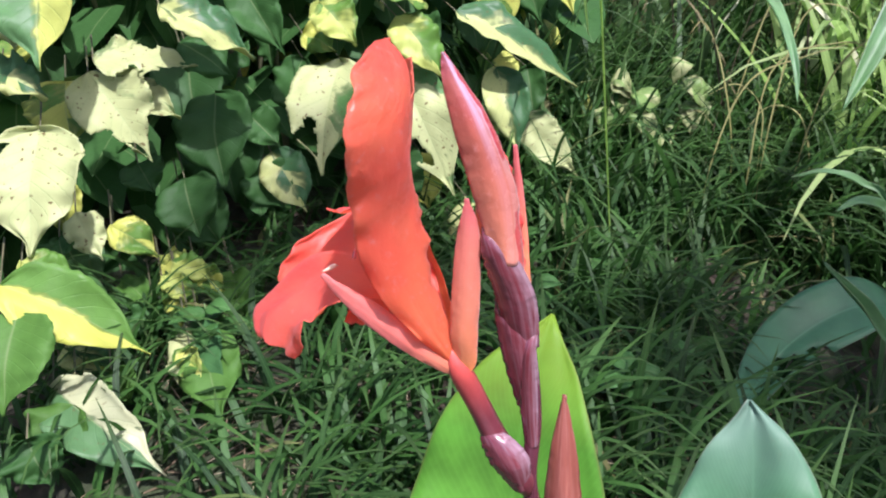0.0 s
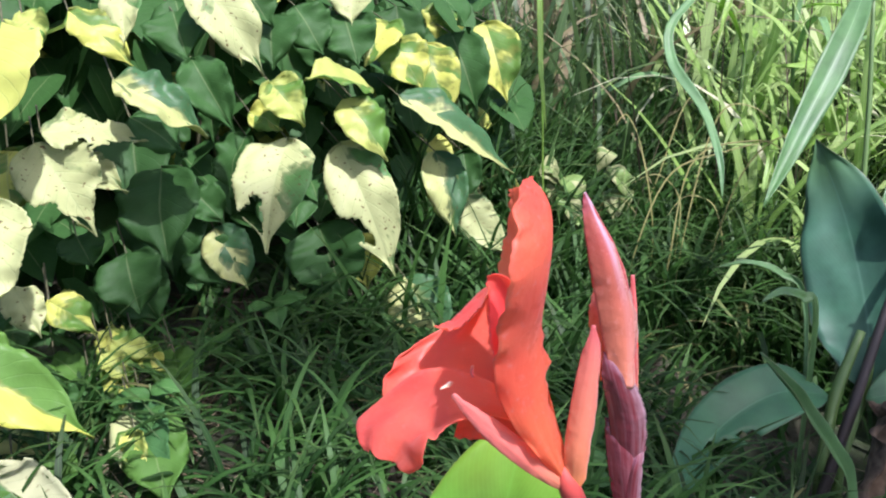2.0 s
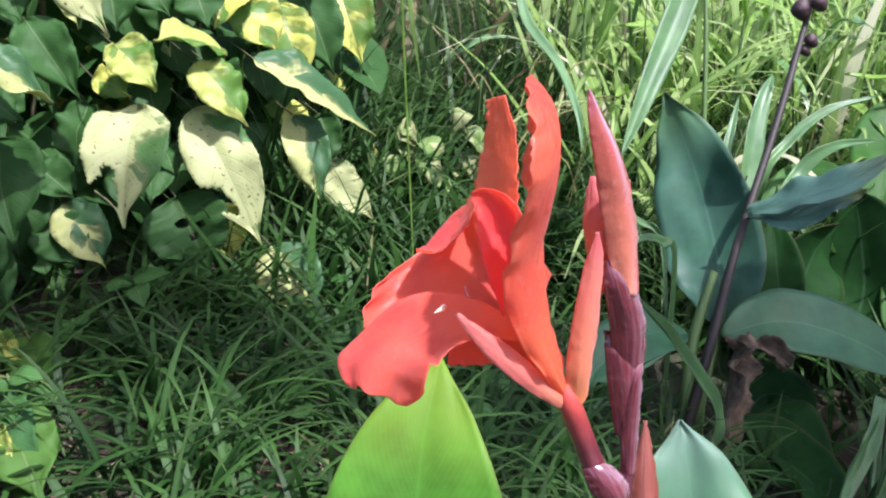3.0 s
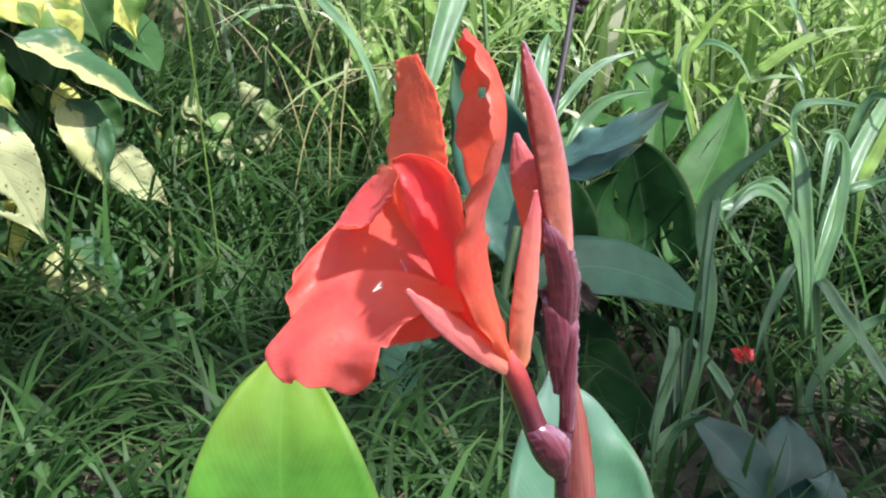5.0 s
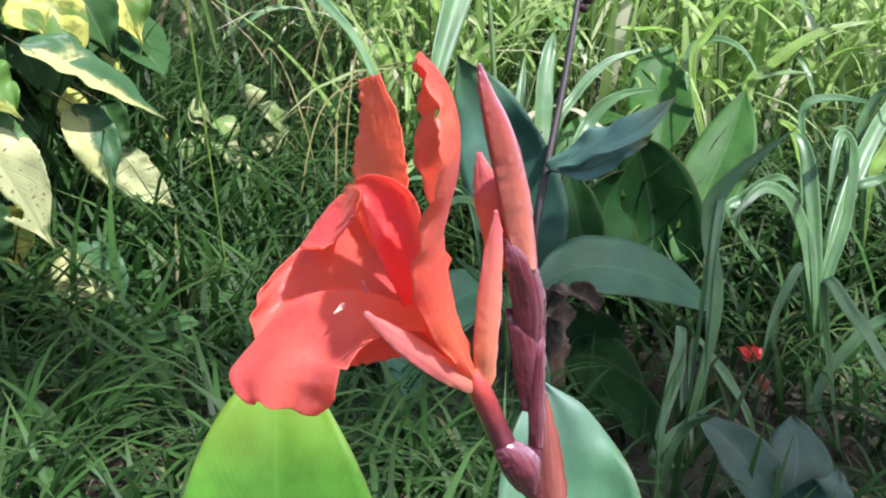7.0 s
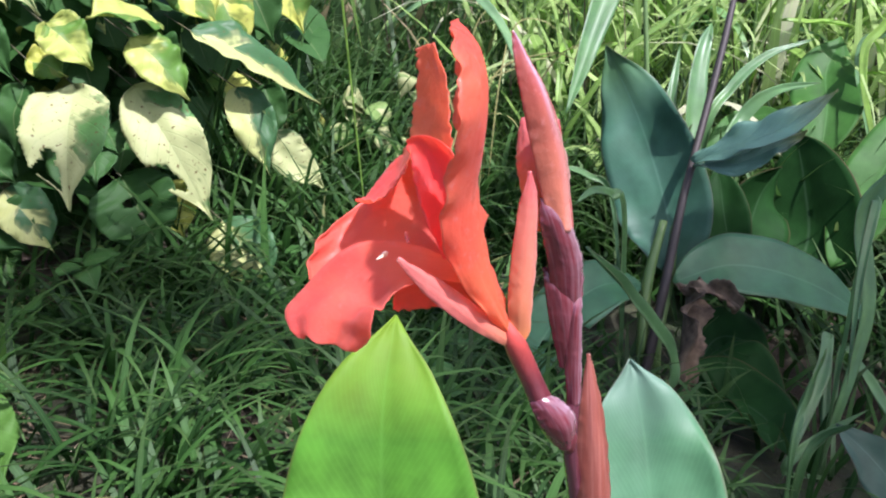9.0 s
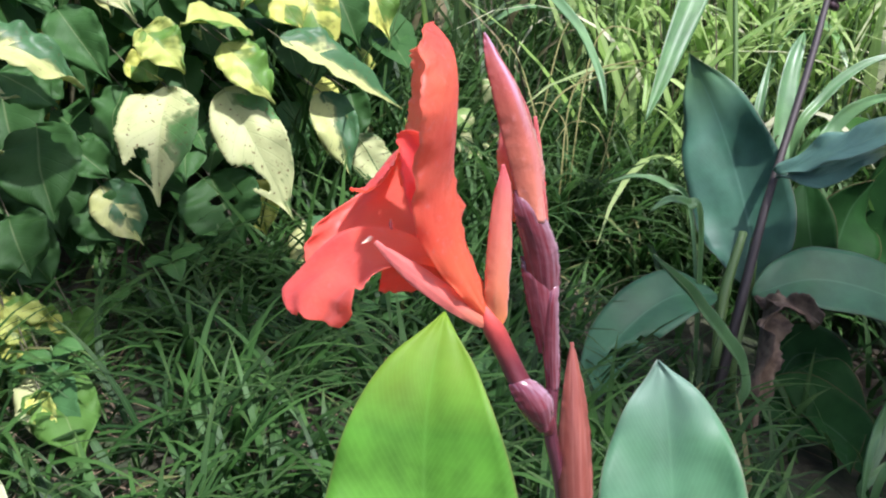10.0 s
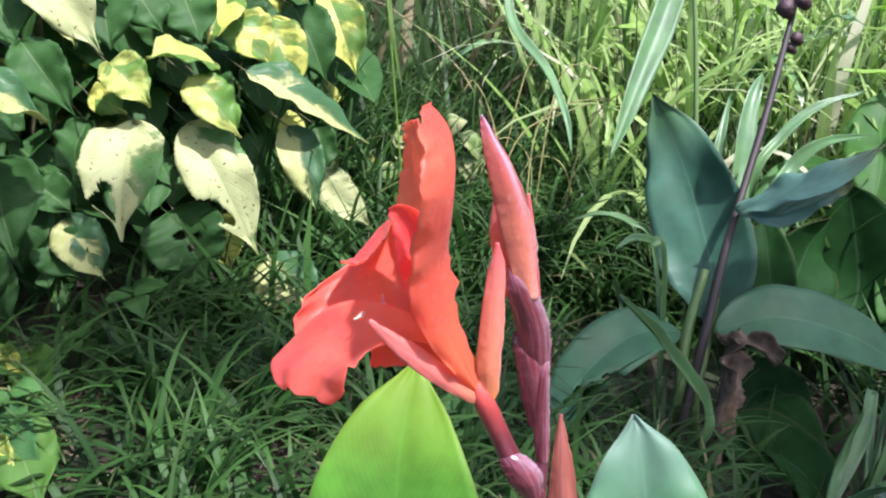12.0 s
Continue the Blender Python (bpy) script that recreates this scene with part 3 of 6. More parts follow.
def blades(name, spots, material, label, category, segments=5):
    """Many grass blades in one mesh. Spots: x, y, z, length, width, heading, lean at the foot, bend towards the tip, twist."""
    q = np.array(spots, float)
    n = len(q)
    x, y, z, length, width, head, lean, bend, twist = q.T
    k = segments + 1
    verts = np.zeros((n, k, 2, 3))
    pos = np.stack([x, y, z], 1)
    for j in range(k):
        v = j / segments
        ang = lean + bend * v ** 1.3
        step = np.stack([np.cos(head) * np.sin(ang), np.sin(head) * np.sin(ang), np.cos(ang)], 1)
        if j:
            pos = pos + step * (length / segments)[:, None]
        w = width * 0.5 * min(1.0, 0.6 + 1.5 * v) * max(0.03, (1 - v ** 2.4))
        turn = head + math.pi / 2 + twist * v
        side = np.stack([np.cos(turn), np.sin(turn), 0 * turn], 1) * w[:, None]
        verts[:, j, 0], verts[:, j, 1] = pos - side, pos + side
    base = (np.arange(n) * k * 2)[:, None]
    j = np.arange(segments)[None] * 2
    faces = np.stack([base + j, base + j + 1, base + j + 3, base + j + 2], -1).reshape(-1, 4)
    mesh = bpy.data.meshes.new(name)
    mesh.from_pydata(verts.reshape(-1, 3), [], faces.tolist())
    layer = mesh.uv_layers.new(name="UVMap")
    vv = np.arange(segments) / segments
    one = np.stack([np.stack([0 * vv, vv], 1), np.stack([0 * vv + 1, vv], 1), np.stack([0 * vv + 1, vv + 1 / segments], 1), np.stack([0 * vv, vv + 1 / segments], 1)], 1)
    layer.data.foreach_set("uv", np.tile(one.reshape(-1), n))
    mesh.polygons.foreach_set("use_smooth", np.ones(len(faces), bool))
    mesh.materials.append(material)
    return tagged(new(name, mesh), label, category, kind="stuff")

# ---- the flowering canna ----
canna = thing("canna_plant", (0.035, 0.03, ground_at(0.035, 0.03)), "canna plant with an open scarlet flower and a closed bud", "flowering plant")

stem = tube("stem", [(0.035, 0.030, ground_at(0.035, 0.03) - 0.02, 0.0085), (0.030, 0.026, 0.12, 0.0070), (0.018, 0.016, 0.30, 0.0048), (0.007, 0.008, 0.385, 0.0030), (0.0010, 0.0018, 0.4190, 0.0026), (0.0043, 0.0043, 0.4444, 0.0026), (0.0040, 0.0063, 0.4670, 0.0032), (0.0022, 0.0076, 0.4890, 0.0030)], M["stalk"], canna, n=60)
flower = tube("ovary", [(0.0002, 0.0006, 0.4185, 0.0017), (-0.0016, 0.0012, 0.4245, 0.0045), (-0.0055, 0.0025, 0.4319, 0.0049), (-0.0088, 0.0043, 0.4408, 0.0040), (-0.0125, 0.0049, 0.4520, 0.0037), (-0.0156, 0.0052, 0.4608, 0.0038), (-0.0176, 0.0049, 0.4664, 0.0033), (-0.0191, 0.0051, 0.4711, 0.0019), (-0.0197, 0.0057, 0.4738, 0.0005)], M["ovary"], canna)
petal("pedicel_bract", [
    ((-0.0041, -0.0001, 0.4215), (0.0004, -0.0010, 0.4228), 0.002),
    ((-0.0100, -0.0002, 0.4312), (0.0014, -0.0012, 0.4333), 0.0035),
    ((-0.0128, 0.0016, 0.4384), (-0.0024, 0.0007, 0.4396), 0.003),
    ((-0.0130, 0.0036, 0.4417), (-0.0071, 0.0030, 0.4429), 0.002),
], M["purple"], canna, thick=0.0007, seed=41, ruffle=0.00025)
petal("petal", [
    ((-0.0174, 0.0054, 0.4639), (-0.0159, 0.0047, 0.4641), (-0.0166, 0.0046, 0.4640)),
    ((-0.0232, 0.0040, 0.4722), (-0.0170, 0.0064, 0.4702), (-0.0196, 0.0036, 0.4708)),
    ((-0.0290, 0.0020, 0.4810), (-0.0190, 0.0080, 0.4800), (-0.0236, 0.0022, 0.4800)),
    ((-0.0367, 0.0000, 0.4941), (-0.0210, 0.0100, 0.4925), (-0.0282, 0.0015, 0.4930)),
    ((-0.0412, -0.0020, 0.5080), (-0.0222, 0.0112, 0.5050), (-0.0312, 0.0008, 0.5065)),
    ((-0.0416, -0.0042, 0.5185), (-0.0226, 0.0140, 0.5180), (-0.0300, 0.0015, 0.5180)),
    ((-0.0412, -0.0066, 0.5275), (-0.0250, 0.0165, 0.5265), (-0.0266, 0.0018, 0.5275)),
    ((-0.0399, -0.0130, 0.5392), (-0.0287, 0.0170, 0.5390), (-0.0246, 0.0008, 0.5400)),
    ((-0.0384, -0.0150, 0.5500), (-0.0271, 0.0166, 0.5485), (-0.0226, 0.0028, 0.5505)),
    ((-0.0364, -0.0095, 0.5575), (-0.0262, 0.0146, 0.5570), (-0.0222, 0.0068, 0.5580)),
    ((-0.0347, -0.0028, 0.5640), (-0.0262, 0.0150, 0.5625), (-0.0242, 0.0110, 0.5635)),
    ((-0.0290, 0.0100, 0.5672), (-0.0262, 0.0150, 0.5668), (-0.0268, 0.0135, 0.5670)),
], M["petal_tip"], flower, seed=1, ruffle=0.0009, tear=(0.80, 0.73, 0.05, 0.018), label="upright scarlet petal folded into a trough, with a ruffled edge")
petal("petal", [
    ((-0.0164, 0.0067, 0.4628), (-0.0148, 0.0059, 0.4631), (-0.0156, 0.0064, 0.4630)),
    ((-0.0255, 0.0270, 0.4860), (-0.0180, 0.0200, 0.4842), (-0.0210, 0.0245, 0.4850)),
    ((-0.0320, 0.0420, 0.5060), (-0.0240, 0.0245, 0.5080), (-0.0262, 0.0345, 0.5070)),
    ((-0.0300, 0.0536, 0.5215), (-0.0255, 0.0250, 0.5255), (-0.0256, 0.0400, 0.5235)),
    ((-0.0276, 0.0552, 0.5292), (-0.0250, 0.0265, 0.5320), (-0.0242, 0.0430, 0.5300)),
    ((-0.0256, 0.0545, 0.5368), (-0.0240, 0.0297, 0.5375), (-0.0226, 0.0440, 0.5370)),
    ((-0.0240, 0.0538, 0.5443), (-0.0222, 0.0345, 0.5440), (-0.0214, 0.0455, 0.5440)),
    ((-0.0240, 0.0538, 0.5490), (-0.0208, 0.0425, 0.5495), (-0.0214, 0.0488, 0.5495)),
    ((-0.0242, 0.0537, 0.5520), (-0.0202, 0.0476, 0.5542), (-0.0218, 0.0508, 0.5534)),
], M["petal_tip"], flower, seed=2, ruffle=0.0007, label="narrow orange-scarlet petal with a blunt torn tip")
petal("petal", [
    ((-0.0174, 0.0054, 0.4639), (-0.0159, 0.0045, 0.4641), (-0.0166, 0.0050, 0.4640)),
    ((-0.0223, 0.0085, 0.4710), (-0.0181, 0.0061, 0.4715), (-0.0200, 0.0076, 0.4712)),
    ((-0.0318, 0.0165, 0.4880), (-0.0235, 0.0130, 0.4890), (-0.0262, 0.0165, 0.4885)),
    ((-0.0365, 0.0215, 0.5020), (-0.0255, 0.0160, 0.5030), (-0.0282, 0.0220, 0.5025)),
    ((-0.0375, 0.0262, 0.5110), (-0.0256, 0.0172, 0.5110), (-0.0284, 0.0250, 0.5110)),
    ((-0.0371, 0.0310, 0.5165), (-0.0259, 0.0182, 0.5180), (-0.0284, 0.0274, 0.5172)),
    ((-0.0360, 0.0349, 0.5216), (-0.0265, 0.0200, 0.5235), (-0.0288, 0.0296, 0.5226)),
    ((-0.0364, 0.0392, 0.5262), (-0.0275, 0.0235, 0.5270), (-0.0305, 0.0320, 0.5270)),
    ((-0.0348, 0.0372, 0.5280), (-0.0290, 0.0270, 0.5286), (-0.0318, 0.0335, 0.5292)),
], M["petal_inner"], flower, seed=3, ruffle=0.0005)
petal("petal", [
    ((-0.0174, 0.0054, 0.4639), (-0.0159, 0.0045, 0.4641), 0),
    ((-0.0188, 0.0131, 0.4739), (-0.0207, 0.0078, 0.4692), 0),
    ((-0.0224, 0.0289, 0.4939), (-0.0287, 0.0171, 0.4862), 0.001),
    ((-0.0273, 0.0443, 0.5091), (-0.0363, 0.0283, 0.4907), 0.002),
    ((-0.0306, 0.0557, 0.5163), (-0.0489, 0.0354, 0.4908), 0.003),
    ((-0.0384, 0.0609, 0.5093), (-0.0608, 0.0384, 0.4895), 0.003),
    ((-0.0472, 0.0588, 0.5022), (-0.0704, 0.0381, 0.4871), 0.003),
    ((-0.0570, 0.0531, 0.4992), (-0.0737, 0.0376, 0.4872), 0.002),
    ((-0.0663, 0.0463, 0.4975), (-0.0739, 0.0377, 0.4894), 0.001),
], M["petal"], flower, seed=4, ruffle=0.0004, folds=0.0010)
petal("petal", [
    ((-0.0290, 0.0570, 0.5192), (-0.0352, 0.0362, 0.5240), 0.0005),
    ((-0.0337, 0.0600, 0.5125), (-0.0388, 0.0352, 0.5182), 0.0010),
    ((-0.0412, 0.0585, 0.5070), (-0.0430, 0.0348, 0.5132), 0.0014),
    ((-0.0480, 0.0550, 0.5040), (-0.0483, 0.0358, 0.5102), 0.0010),
    ((-0.0542, 0.0410, 0.5098), (-0.0538, 0.0386, 0.5106), 0),
], M["petal"], flower, seed=18, ruffle=0.0004, label="pink turned-back flap of the side petal")
petal("lip_petal", [
    ((-0.0291, 0.0162, 0.4915), (-0.0311, 0.0100, 0.4873), 0),
    ((-0.0429, 0.0249, 0.4982), (-0.0443, 0.0094, 0.4920), 0.003),
    ((-0.0557, 0.0323, 0.4988), (-0.0538, 0.0064, 0.4921), 0.005),
    ((-0.0665, 0.0352, 0.4937), (-0.0596, 0.0054, 0.4881), 0.006),
    ((-0.0756, 0.0370, 0.4858), (-0.0617, 0.0052, 0.4880), 0.004),
    ((-0.0829, 0.0362, 0.4802), (-0.0631, 0.0050, 0.4835), 0.0022),
    ((-0.0838, 0.0316, 0.4762), (-0.0640, 0.0072, 0.4775), 0.001),
    ((-0.0824, 0.0268, 0.4736), (-0.0675, 0.0111, 0.4727), 0.0003),
], M["petal"], flower, seed=5, ruffle=0.0002, notch=(0.25, 0.075, 0.085), folds=0.0019)
petal("petal", [
    ((-0.0174, 0.0054, 0.4639), (-0.0159, 0.0045, 0.4641), 0),
    ((-0.0227, 0.0125, 0.4732), (-0.0206, 0.0091, 0.4669), 0),
    ((-0.0270, 0.0225, 0.4863), (-0.0315, 0.0159, 0.4759), 0),
    ((-0.0372, 0.0272, 0.4876), (-0.0434, 0.0192, 0.4774), 0.001),
    ((-0.0481, 0.0267, 0.4856), (-0.0520, 0.0200, 0.4782), 0),
], M["petal"], flower, seed=6)
petal("style", [
    ((-0.0174, 0.0054, 0.4639), (-0.0159, 0.0045, 0.4641), 0),
    ((-0.0218, 0.0041, 0.4659), (-0.0185, 0.0046, 0.4683), 0.0006),
    ((-0.0325, 0.0029, 0.4750), (-0.0289, 0.0049, 0.4805), 0.001),
    ((-0.0441, 0.0029, 0.4876), (-0.0407, 0.0048, 0.4928), 0.001),
    ((-0.0506, 0.0033, 0.4974), (-0.0489, 0.0036, 0.5002), 0.0005),
    ((-0.0540, 0.0036, 0.5035), (-0.0534, 0.0035, 0.5041), 0),
], M["style"], flower, thick=0.0008, seed=7, ruffle=0.0002, label="narrow salmon-pink style")
petal("sepal", [
    ((-0.0174, 0.0054, 0.4639), (-0.0147, 0.0038, 0.4641), 0),
    ((-0.0180, 0.0049, 0.4696), (-0.0121, 0.0041, 0.4678), 0.001),
    ((-0.0183, 0.0052, 0.4793), (-0.0108, 0.0044, 0.4771), 0.003),
    ((-0.0159, 0.0058, 0.4953), (-0.0085, 0.0051, 0.4933), 0.003),
    ((-0.0129, 0.0057, 0.5107), (-0.0071, 0.0059, 0.5108), 0.002),
    ((-0.0096, 0.0053, 0.5212), (-0.0092, 0.0050, 0.5212), 0),
], M["sepal"], flower, thick=0.0009, seed=8, ruffle=0.0002, label="coral red lance-shaped sepal, orange at the base")
for k in range(3):
    tube("stamen", [(-0.0523 + 0.0006 * k, 0.0191 + 0.0010 * k, 0.4980, 0.00015), (-0.0539 + 0.0008 * k, 0.0190 + 0.0008 * k, 0.4982 + 0.0003 * k, 0.00042), (-0.0558 + 0.0006 * k, 0.0189 + 0.0004 * k, 0.4977, 0.0002)], M["pollen"], flower, sides=6, n=6)
tube("stamen", [(-0.0444, 0.0220, 0.5030, 0.0005), (-0.0451, 0.0195, 0.5024, 0.0006), (-0.0452, 0.0177, 0.5014, 0.0005)], M["style"], flower, sides=6, n=6)
bud = tube("bud", [(0.0029, 0.0058, 0.4914, 0.0024), (0.0019, 0.0070, 0.5044, 0.0037), (0.0004, 0.0083, 0.5170, 0.0043), (-0.0021, 0.0094, 0.5328, 0.0045), (-0.0058, 0.0093, 0.5451, 0.0036), (-0.0092, 0.0091, 0.5551, 0.0020), (-0.0107, 0.0089, 0.5602, 0.0009), (-0.0112, 0.0090, 0.5624, 0.0002)], M["bud"], canna, label="closed crimson bud with a pointed tip", sides=18, n=40, lumps=0.08)
petal("bud_scale", [
    ((-0.0032, 0.0046, 0.5012), (0.0040, 0.0042, 0.4993), 0.003),
    ((-0.0081, 0.0052, 0.5252), (0.0049, 0.0085, 0.5203), 0.0036),
    ((-0.0112, 0.0055, 0.5437), (-0.0007, 0.0087, 0.5407), 0.0034),
    ((-0.0126, 0.0065, 0.5561), (-0.0074, 0.0089, 0.5545), 0.0015),
    ((-0.0119, 0.0083, 0.5626), (-0.0115, 0.0081, 0.5626), 0),
], M["bud_scale"], bud, seed=11, ruffle=0.0003, thick=0.0006)
petal("petal", [
    ((0.0010, 0.0090, 0.4780), (0.0062, 0.0090, 0.4780), 0.001),
    ((-0.0005, 0.0100, 0.4920), (0.0062, 0.0100, 0.4920), 0.0015),
    ((-0.0015, 0.0105, 0.5060), (0.0062, 0.0108, 0.5060), 0.002),
    ((-0.0022, 0.0112, 0.5165), (0.0058, 0.0110, 0.5165), 0.002),
    ((-0.0028, 0.0120, 0.5240), (0.0050, 0.0114, 0.5240), 0.002),
    ((-0.0030, 0.0122, 0.5305), (0.0034, 0.0118, 0.5302), 0.0015),
    ((-0.0022, 0.0125, 0.5372), (-0.0010, 0.0126, 0.5368), 0),
], M["petal_inner"], bud, seed=12, ruffle=0.0008)
petal("sepal", [
    ((0.0044, 0.0118, 0.4760), (0.0072, 0.0104, 0.4760), 0.0008),
    ((0.0046, 0.0120, 0.4906), (0.0074, 0.0108, 0.4906), 0.0010),
    ((0.0050, 0.0140, 0.5042), (0.0078, 0.0132, 0.5042), 0.0010),
    ((0.0054, 0.0152, 0.5184), (0.0076, 0.0146, 0.5184), 0.0008),
    ((0.0062, 0.0166, 0.5318), (0.0070, 0.0164, 0.5318), 0),
], M["sepal"], bud, seed=13, ruffle=0.0002, thick=0.0006, label="thin orange sepal behind the bud")
petal("sepal", [
    ((-0.0052, 0.0142, 0.4980), (0.0000, 0.0100, 0.4980), 0.001),
    ((-0.0066, 0.0160, 0.5090), (-0.0012, 0.0110, 0.5090), 0.0015),
    ((-0.0060, 0.0200, 0.5170), (-0.0018, 0.0120, 0.5170), 0.0015),
    ((-0.0044, 0.0232, 0.5230), (-0.0012, 0.0140, 0.5240), 0.001),
    ((-0.0014, 0.0254, 0.5315), (-0.0006, 0.0244, 0.5315), 0),
], M["sepal"], bud, seed=19, ruffle=0.0002, thick=0.0006)
petal("bract", [
    ((-0.0017, 0.0068, 0.4708), (0.0079, 0.0054, 0.4701), 0.002),
    ((-0.0040, 0.0055, 0.4898), (0.0078, 0.0045, 0.4875), 0.003),
    ((-0.0067, 0.0045, 0.5040), (0.0022, 0.0038, 0.5036), 0.0025),
    ((-0.0059, 0.0056, 0.5117), (-0.0051, 0.0050, 0.5117), 0),
], M["purple"], stem, seed=14, ruffle=0.00025, thick=0.0007, label="purple waxy bract with a pale highlight painted down one side")
petal("bract", [
    ((-0.0001, 0.0060, 0.4496), (0.0062, 0.0038, 0.4483), 0.0015),
    ((-0.0031, 0.0061, 0.4655), (0.0068, 0.0045, 0.4647), 0.0025),
    ((-0.0044, 0.0069, 0.4797), (0.0053, 0.0060, 0.4778), 0.0025),
    ((-0.0039, 0.0089, 0.4865), (-0.0019, 0.0087, 0.4860), 0),
], M["purple"], stem, seed=15, ruffle=0.00025, thick=0.0007)
petal("bract", [
    ((0.0010, 0.0029, 0.4355), (0.0046, 0.0009, 0.4362), 0.001),
    ((0.0005, 0.0035, 0.4529), (0.0057, 0.0020, 0.4516), 0.0015),
    ((0.0024, 0.0040, 0.4706), (0.0064, 0.0026, 0.4679), 0.0015),
    ((0.0063, 0.0050, 0.4770), (0.0077, 0.0049, 0.4761), 0),
], M["purple"], stem, seed=16, ruffle=0.00025, thick=0.0006)
petal("bract", [
    ((0.0037, 0.0019, 0.3791), (0.0151, -0.0021, 0.3757), 0.004),
    ((0.0059, 0.0066, 0.4074), (0.0175, 0.0037, 0.4037), 0.005),
    ((0.0097, 0.0099, 0.4275), (0.0178, 0.0085, 0.4249), 0.003),
    ((0.0157, 0.0145, 0.4455), (0.0162, 0.0142, 0.4455), 0),
], M["bract"], stem, seed=17, ruffle=0.00025, thick=0.0009, label="lance-shaped red-brown bract")
add_leaf("leaf", [(-0.035, 0.190, 0.045), (-0.012, 0.250, 0.085), (0.007, 0.306, 0.145), (0.028, 0.345, 0.213), (0.060, 0.388, 0.270)], 0.080, (-0.32, -0.80, 0.50), M["canna_bright"], canna, "bright green broad leaf lit through from behind", shape="canna", fold=0.22, along=36, across=14, wave=0.004, seed=21)
add_leaf("leaf", [(0.060, 0.020, 0.135), (0.085, 0.055, 0.185), (0.108, 0.096, 0.230), (0.125, 0.131, 0.272), (0.133, 0.152, 0.300), (0.137, 0.170, 0.323)], 0.044, (-0.44, -0.68, 0.59), M["canna_pale"], canna, "blue-green broad leaf with a pale edge, sheen put into its colour", shape="canna", fold=0.16, along=36, across=14, wave=0.004, seed=22)
tube("leaf_stalk", [(0.034, 0.032, 0.0, 0.006), (0.000, 0.110, 0.010, 0.005), (-0.035, 0.190, 0.045, 0.004)], M["green_stalk"], canna, sides=8, n=10)
tube("leaf_stalk", [(0.034, 0.032, 0.0, 0.006), (0.044, 0.020, 0.070, 0.005), (0.060, 0.020, 0.135, 0.004)], M["green_stalk"], canna, sides=8, n=10)
adopt(canna)
for part_ob in (flower, bud, stem):
    adopt(part_ob)

# ---- the canna without flowers, beside the field ----
tall_canna = thing("canna_plant", (0.629, 0.883, ground_at(0.629, 0.883)), "tall canna plant with dark green and withered leaves", "plant")
tube("stem", [(0.629, 0.883, ground_at(0.629, 0.883), 0.010), (0.716, 0.941, -0.142, 0.009), (0.801, 1.011, -0.013, 0.008), (0.864, 1.057, 0.077, 0.007), (0.954, 1.122, 0.197, 0.007), (1.038, 1.187, 0.317, 0.006), (1.106, 1.240, 0.423, 0.005)], M["canna_stalk"], tall_canna, n=40, lumps=0.1)
add_leaf("leaf", [(0.777, 1.005, -0.140), (0.822, 1.078, -0.053), (0.825, 1.181, 0.106), (0.798, 1.258, 0.242)], 0.094, (-0.623, -0.782, -0.022), M["canna_blue"], tall_canna, shape="canna", along=28, across=12, thick=0.001, fold=0.22, wave=0.012, seed=31)
add_leaf("leaf", [(0.836, 1.029, 0.064), (0.876, 0.959, 0.107), (0.926, 0.906, 0.144), (1.002, 0.875, 0.201)], 0.036, (-0.255, -0.419, 0.872), M["canna_sheen"], tall_canna, shape="canna", along=28, across=12, thick=0.001, fold=0.35, wave=0.007, seed=32)
add_leaf("leaf", [(0.841, 1.035, 0.056), (0.872, 0.967, 0.069), (0.928, 0.931, 0.099), (0.979, 0.909, 0.127)], 0.027, (-0.176, -0.516, 0.838), M["canna_sheen"], tall_canna, shape="canna", along=28, across=12, thick=0.001, fold=0.3, wave=0.010, seed=33)
add_leaf("leaf", [(0.757, 0.967, -0.131), (0.867, 0.936, -0.111), (1.003, 0.895, -0.163), (1.124, 0.840, -0.255)], 0.068, (-0.136, -0.531, 0.836), M["canna_green"], tall_canna, shape="canna", along=28, across=12, thick=0.001, fold=0.12, seed=34)
add_leaf("leaf", [(0.685, 0.962, -0.112), (0.584, 0.942, -0.086), (0.461, 0.893, -0.114), (0.321, 0.738, -0.137)], 0.056, (-0.255, -0.522, 0.814), M["canna_green"], tall_canna, shape="canna", along=28, across=12, thick=0.001, fold=0.22, seed=35, bites=((0.2, 0.72, 0.05), (0.05, 0.6, 0.04)))
add_leaf("leaf", [(0.552, 0.696, -0.156), (0.560, 0.704, -0.081), (0.490, 0.704, 0.031), (0.428, 0.712, 0.117)], 0.013, (0.255, -0.756, 0.603), M["strap"], tall_canna, shape="canna", along=28, across=12, thick=0.001, fold=0.8, seed=36)
add_leaf("leaf", [(0.716, 0.879, -0.291), (0.783, 0.859, -0.308), (0.799, 0.761, -0.307), (0.767, 0.653, -0.310)], 0.069, (-0.131, -0.535, 0.834), M["canna_shaded"], tall_canna, shape="canna", along=28, across=12, thick=0.001, fold=0.2, seed=37)
add_leaf("leaf", [(0.963, 1.112, 0.001), (0.942, 1.067, -0.061), (0.924, 1.027, -0.111), (0.894, 1.000, -0.140)], 0.050, (-0.473, -0.758, -0.450), M["canna_shaded"], tall_canna, shape="canna", along=28, across=12, thick=0.001, fold=0.2, seed=38)
add_leaf("leaf", [(1.135, 1.103, -0.320), (1.241, 1.145, -0.238), (1.298, 1.228, -0.137), (1.342, 1.316, -0.042)], 0.137, (-0.836, -0.507, -0.211), M["canna_shaded"], tall_canna, shape="canna", along=28, across=12, thick=0.001, fold=0.15, seed=39)
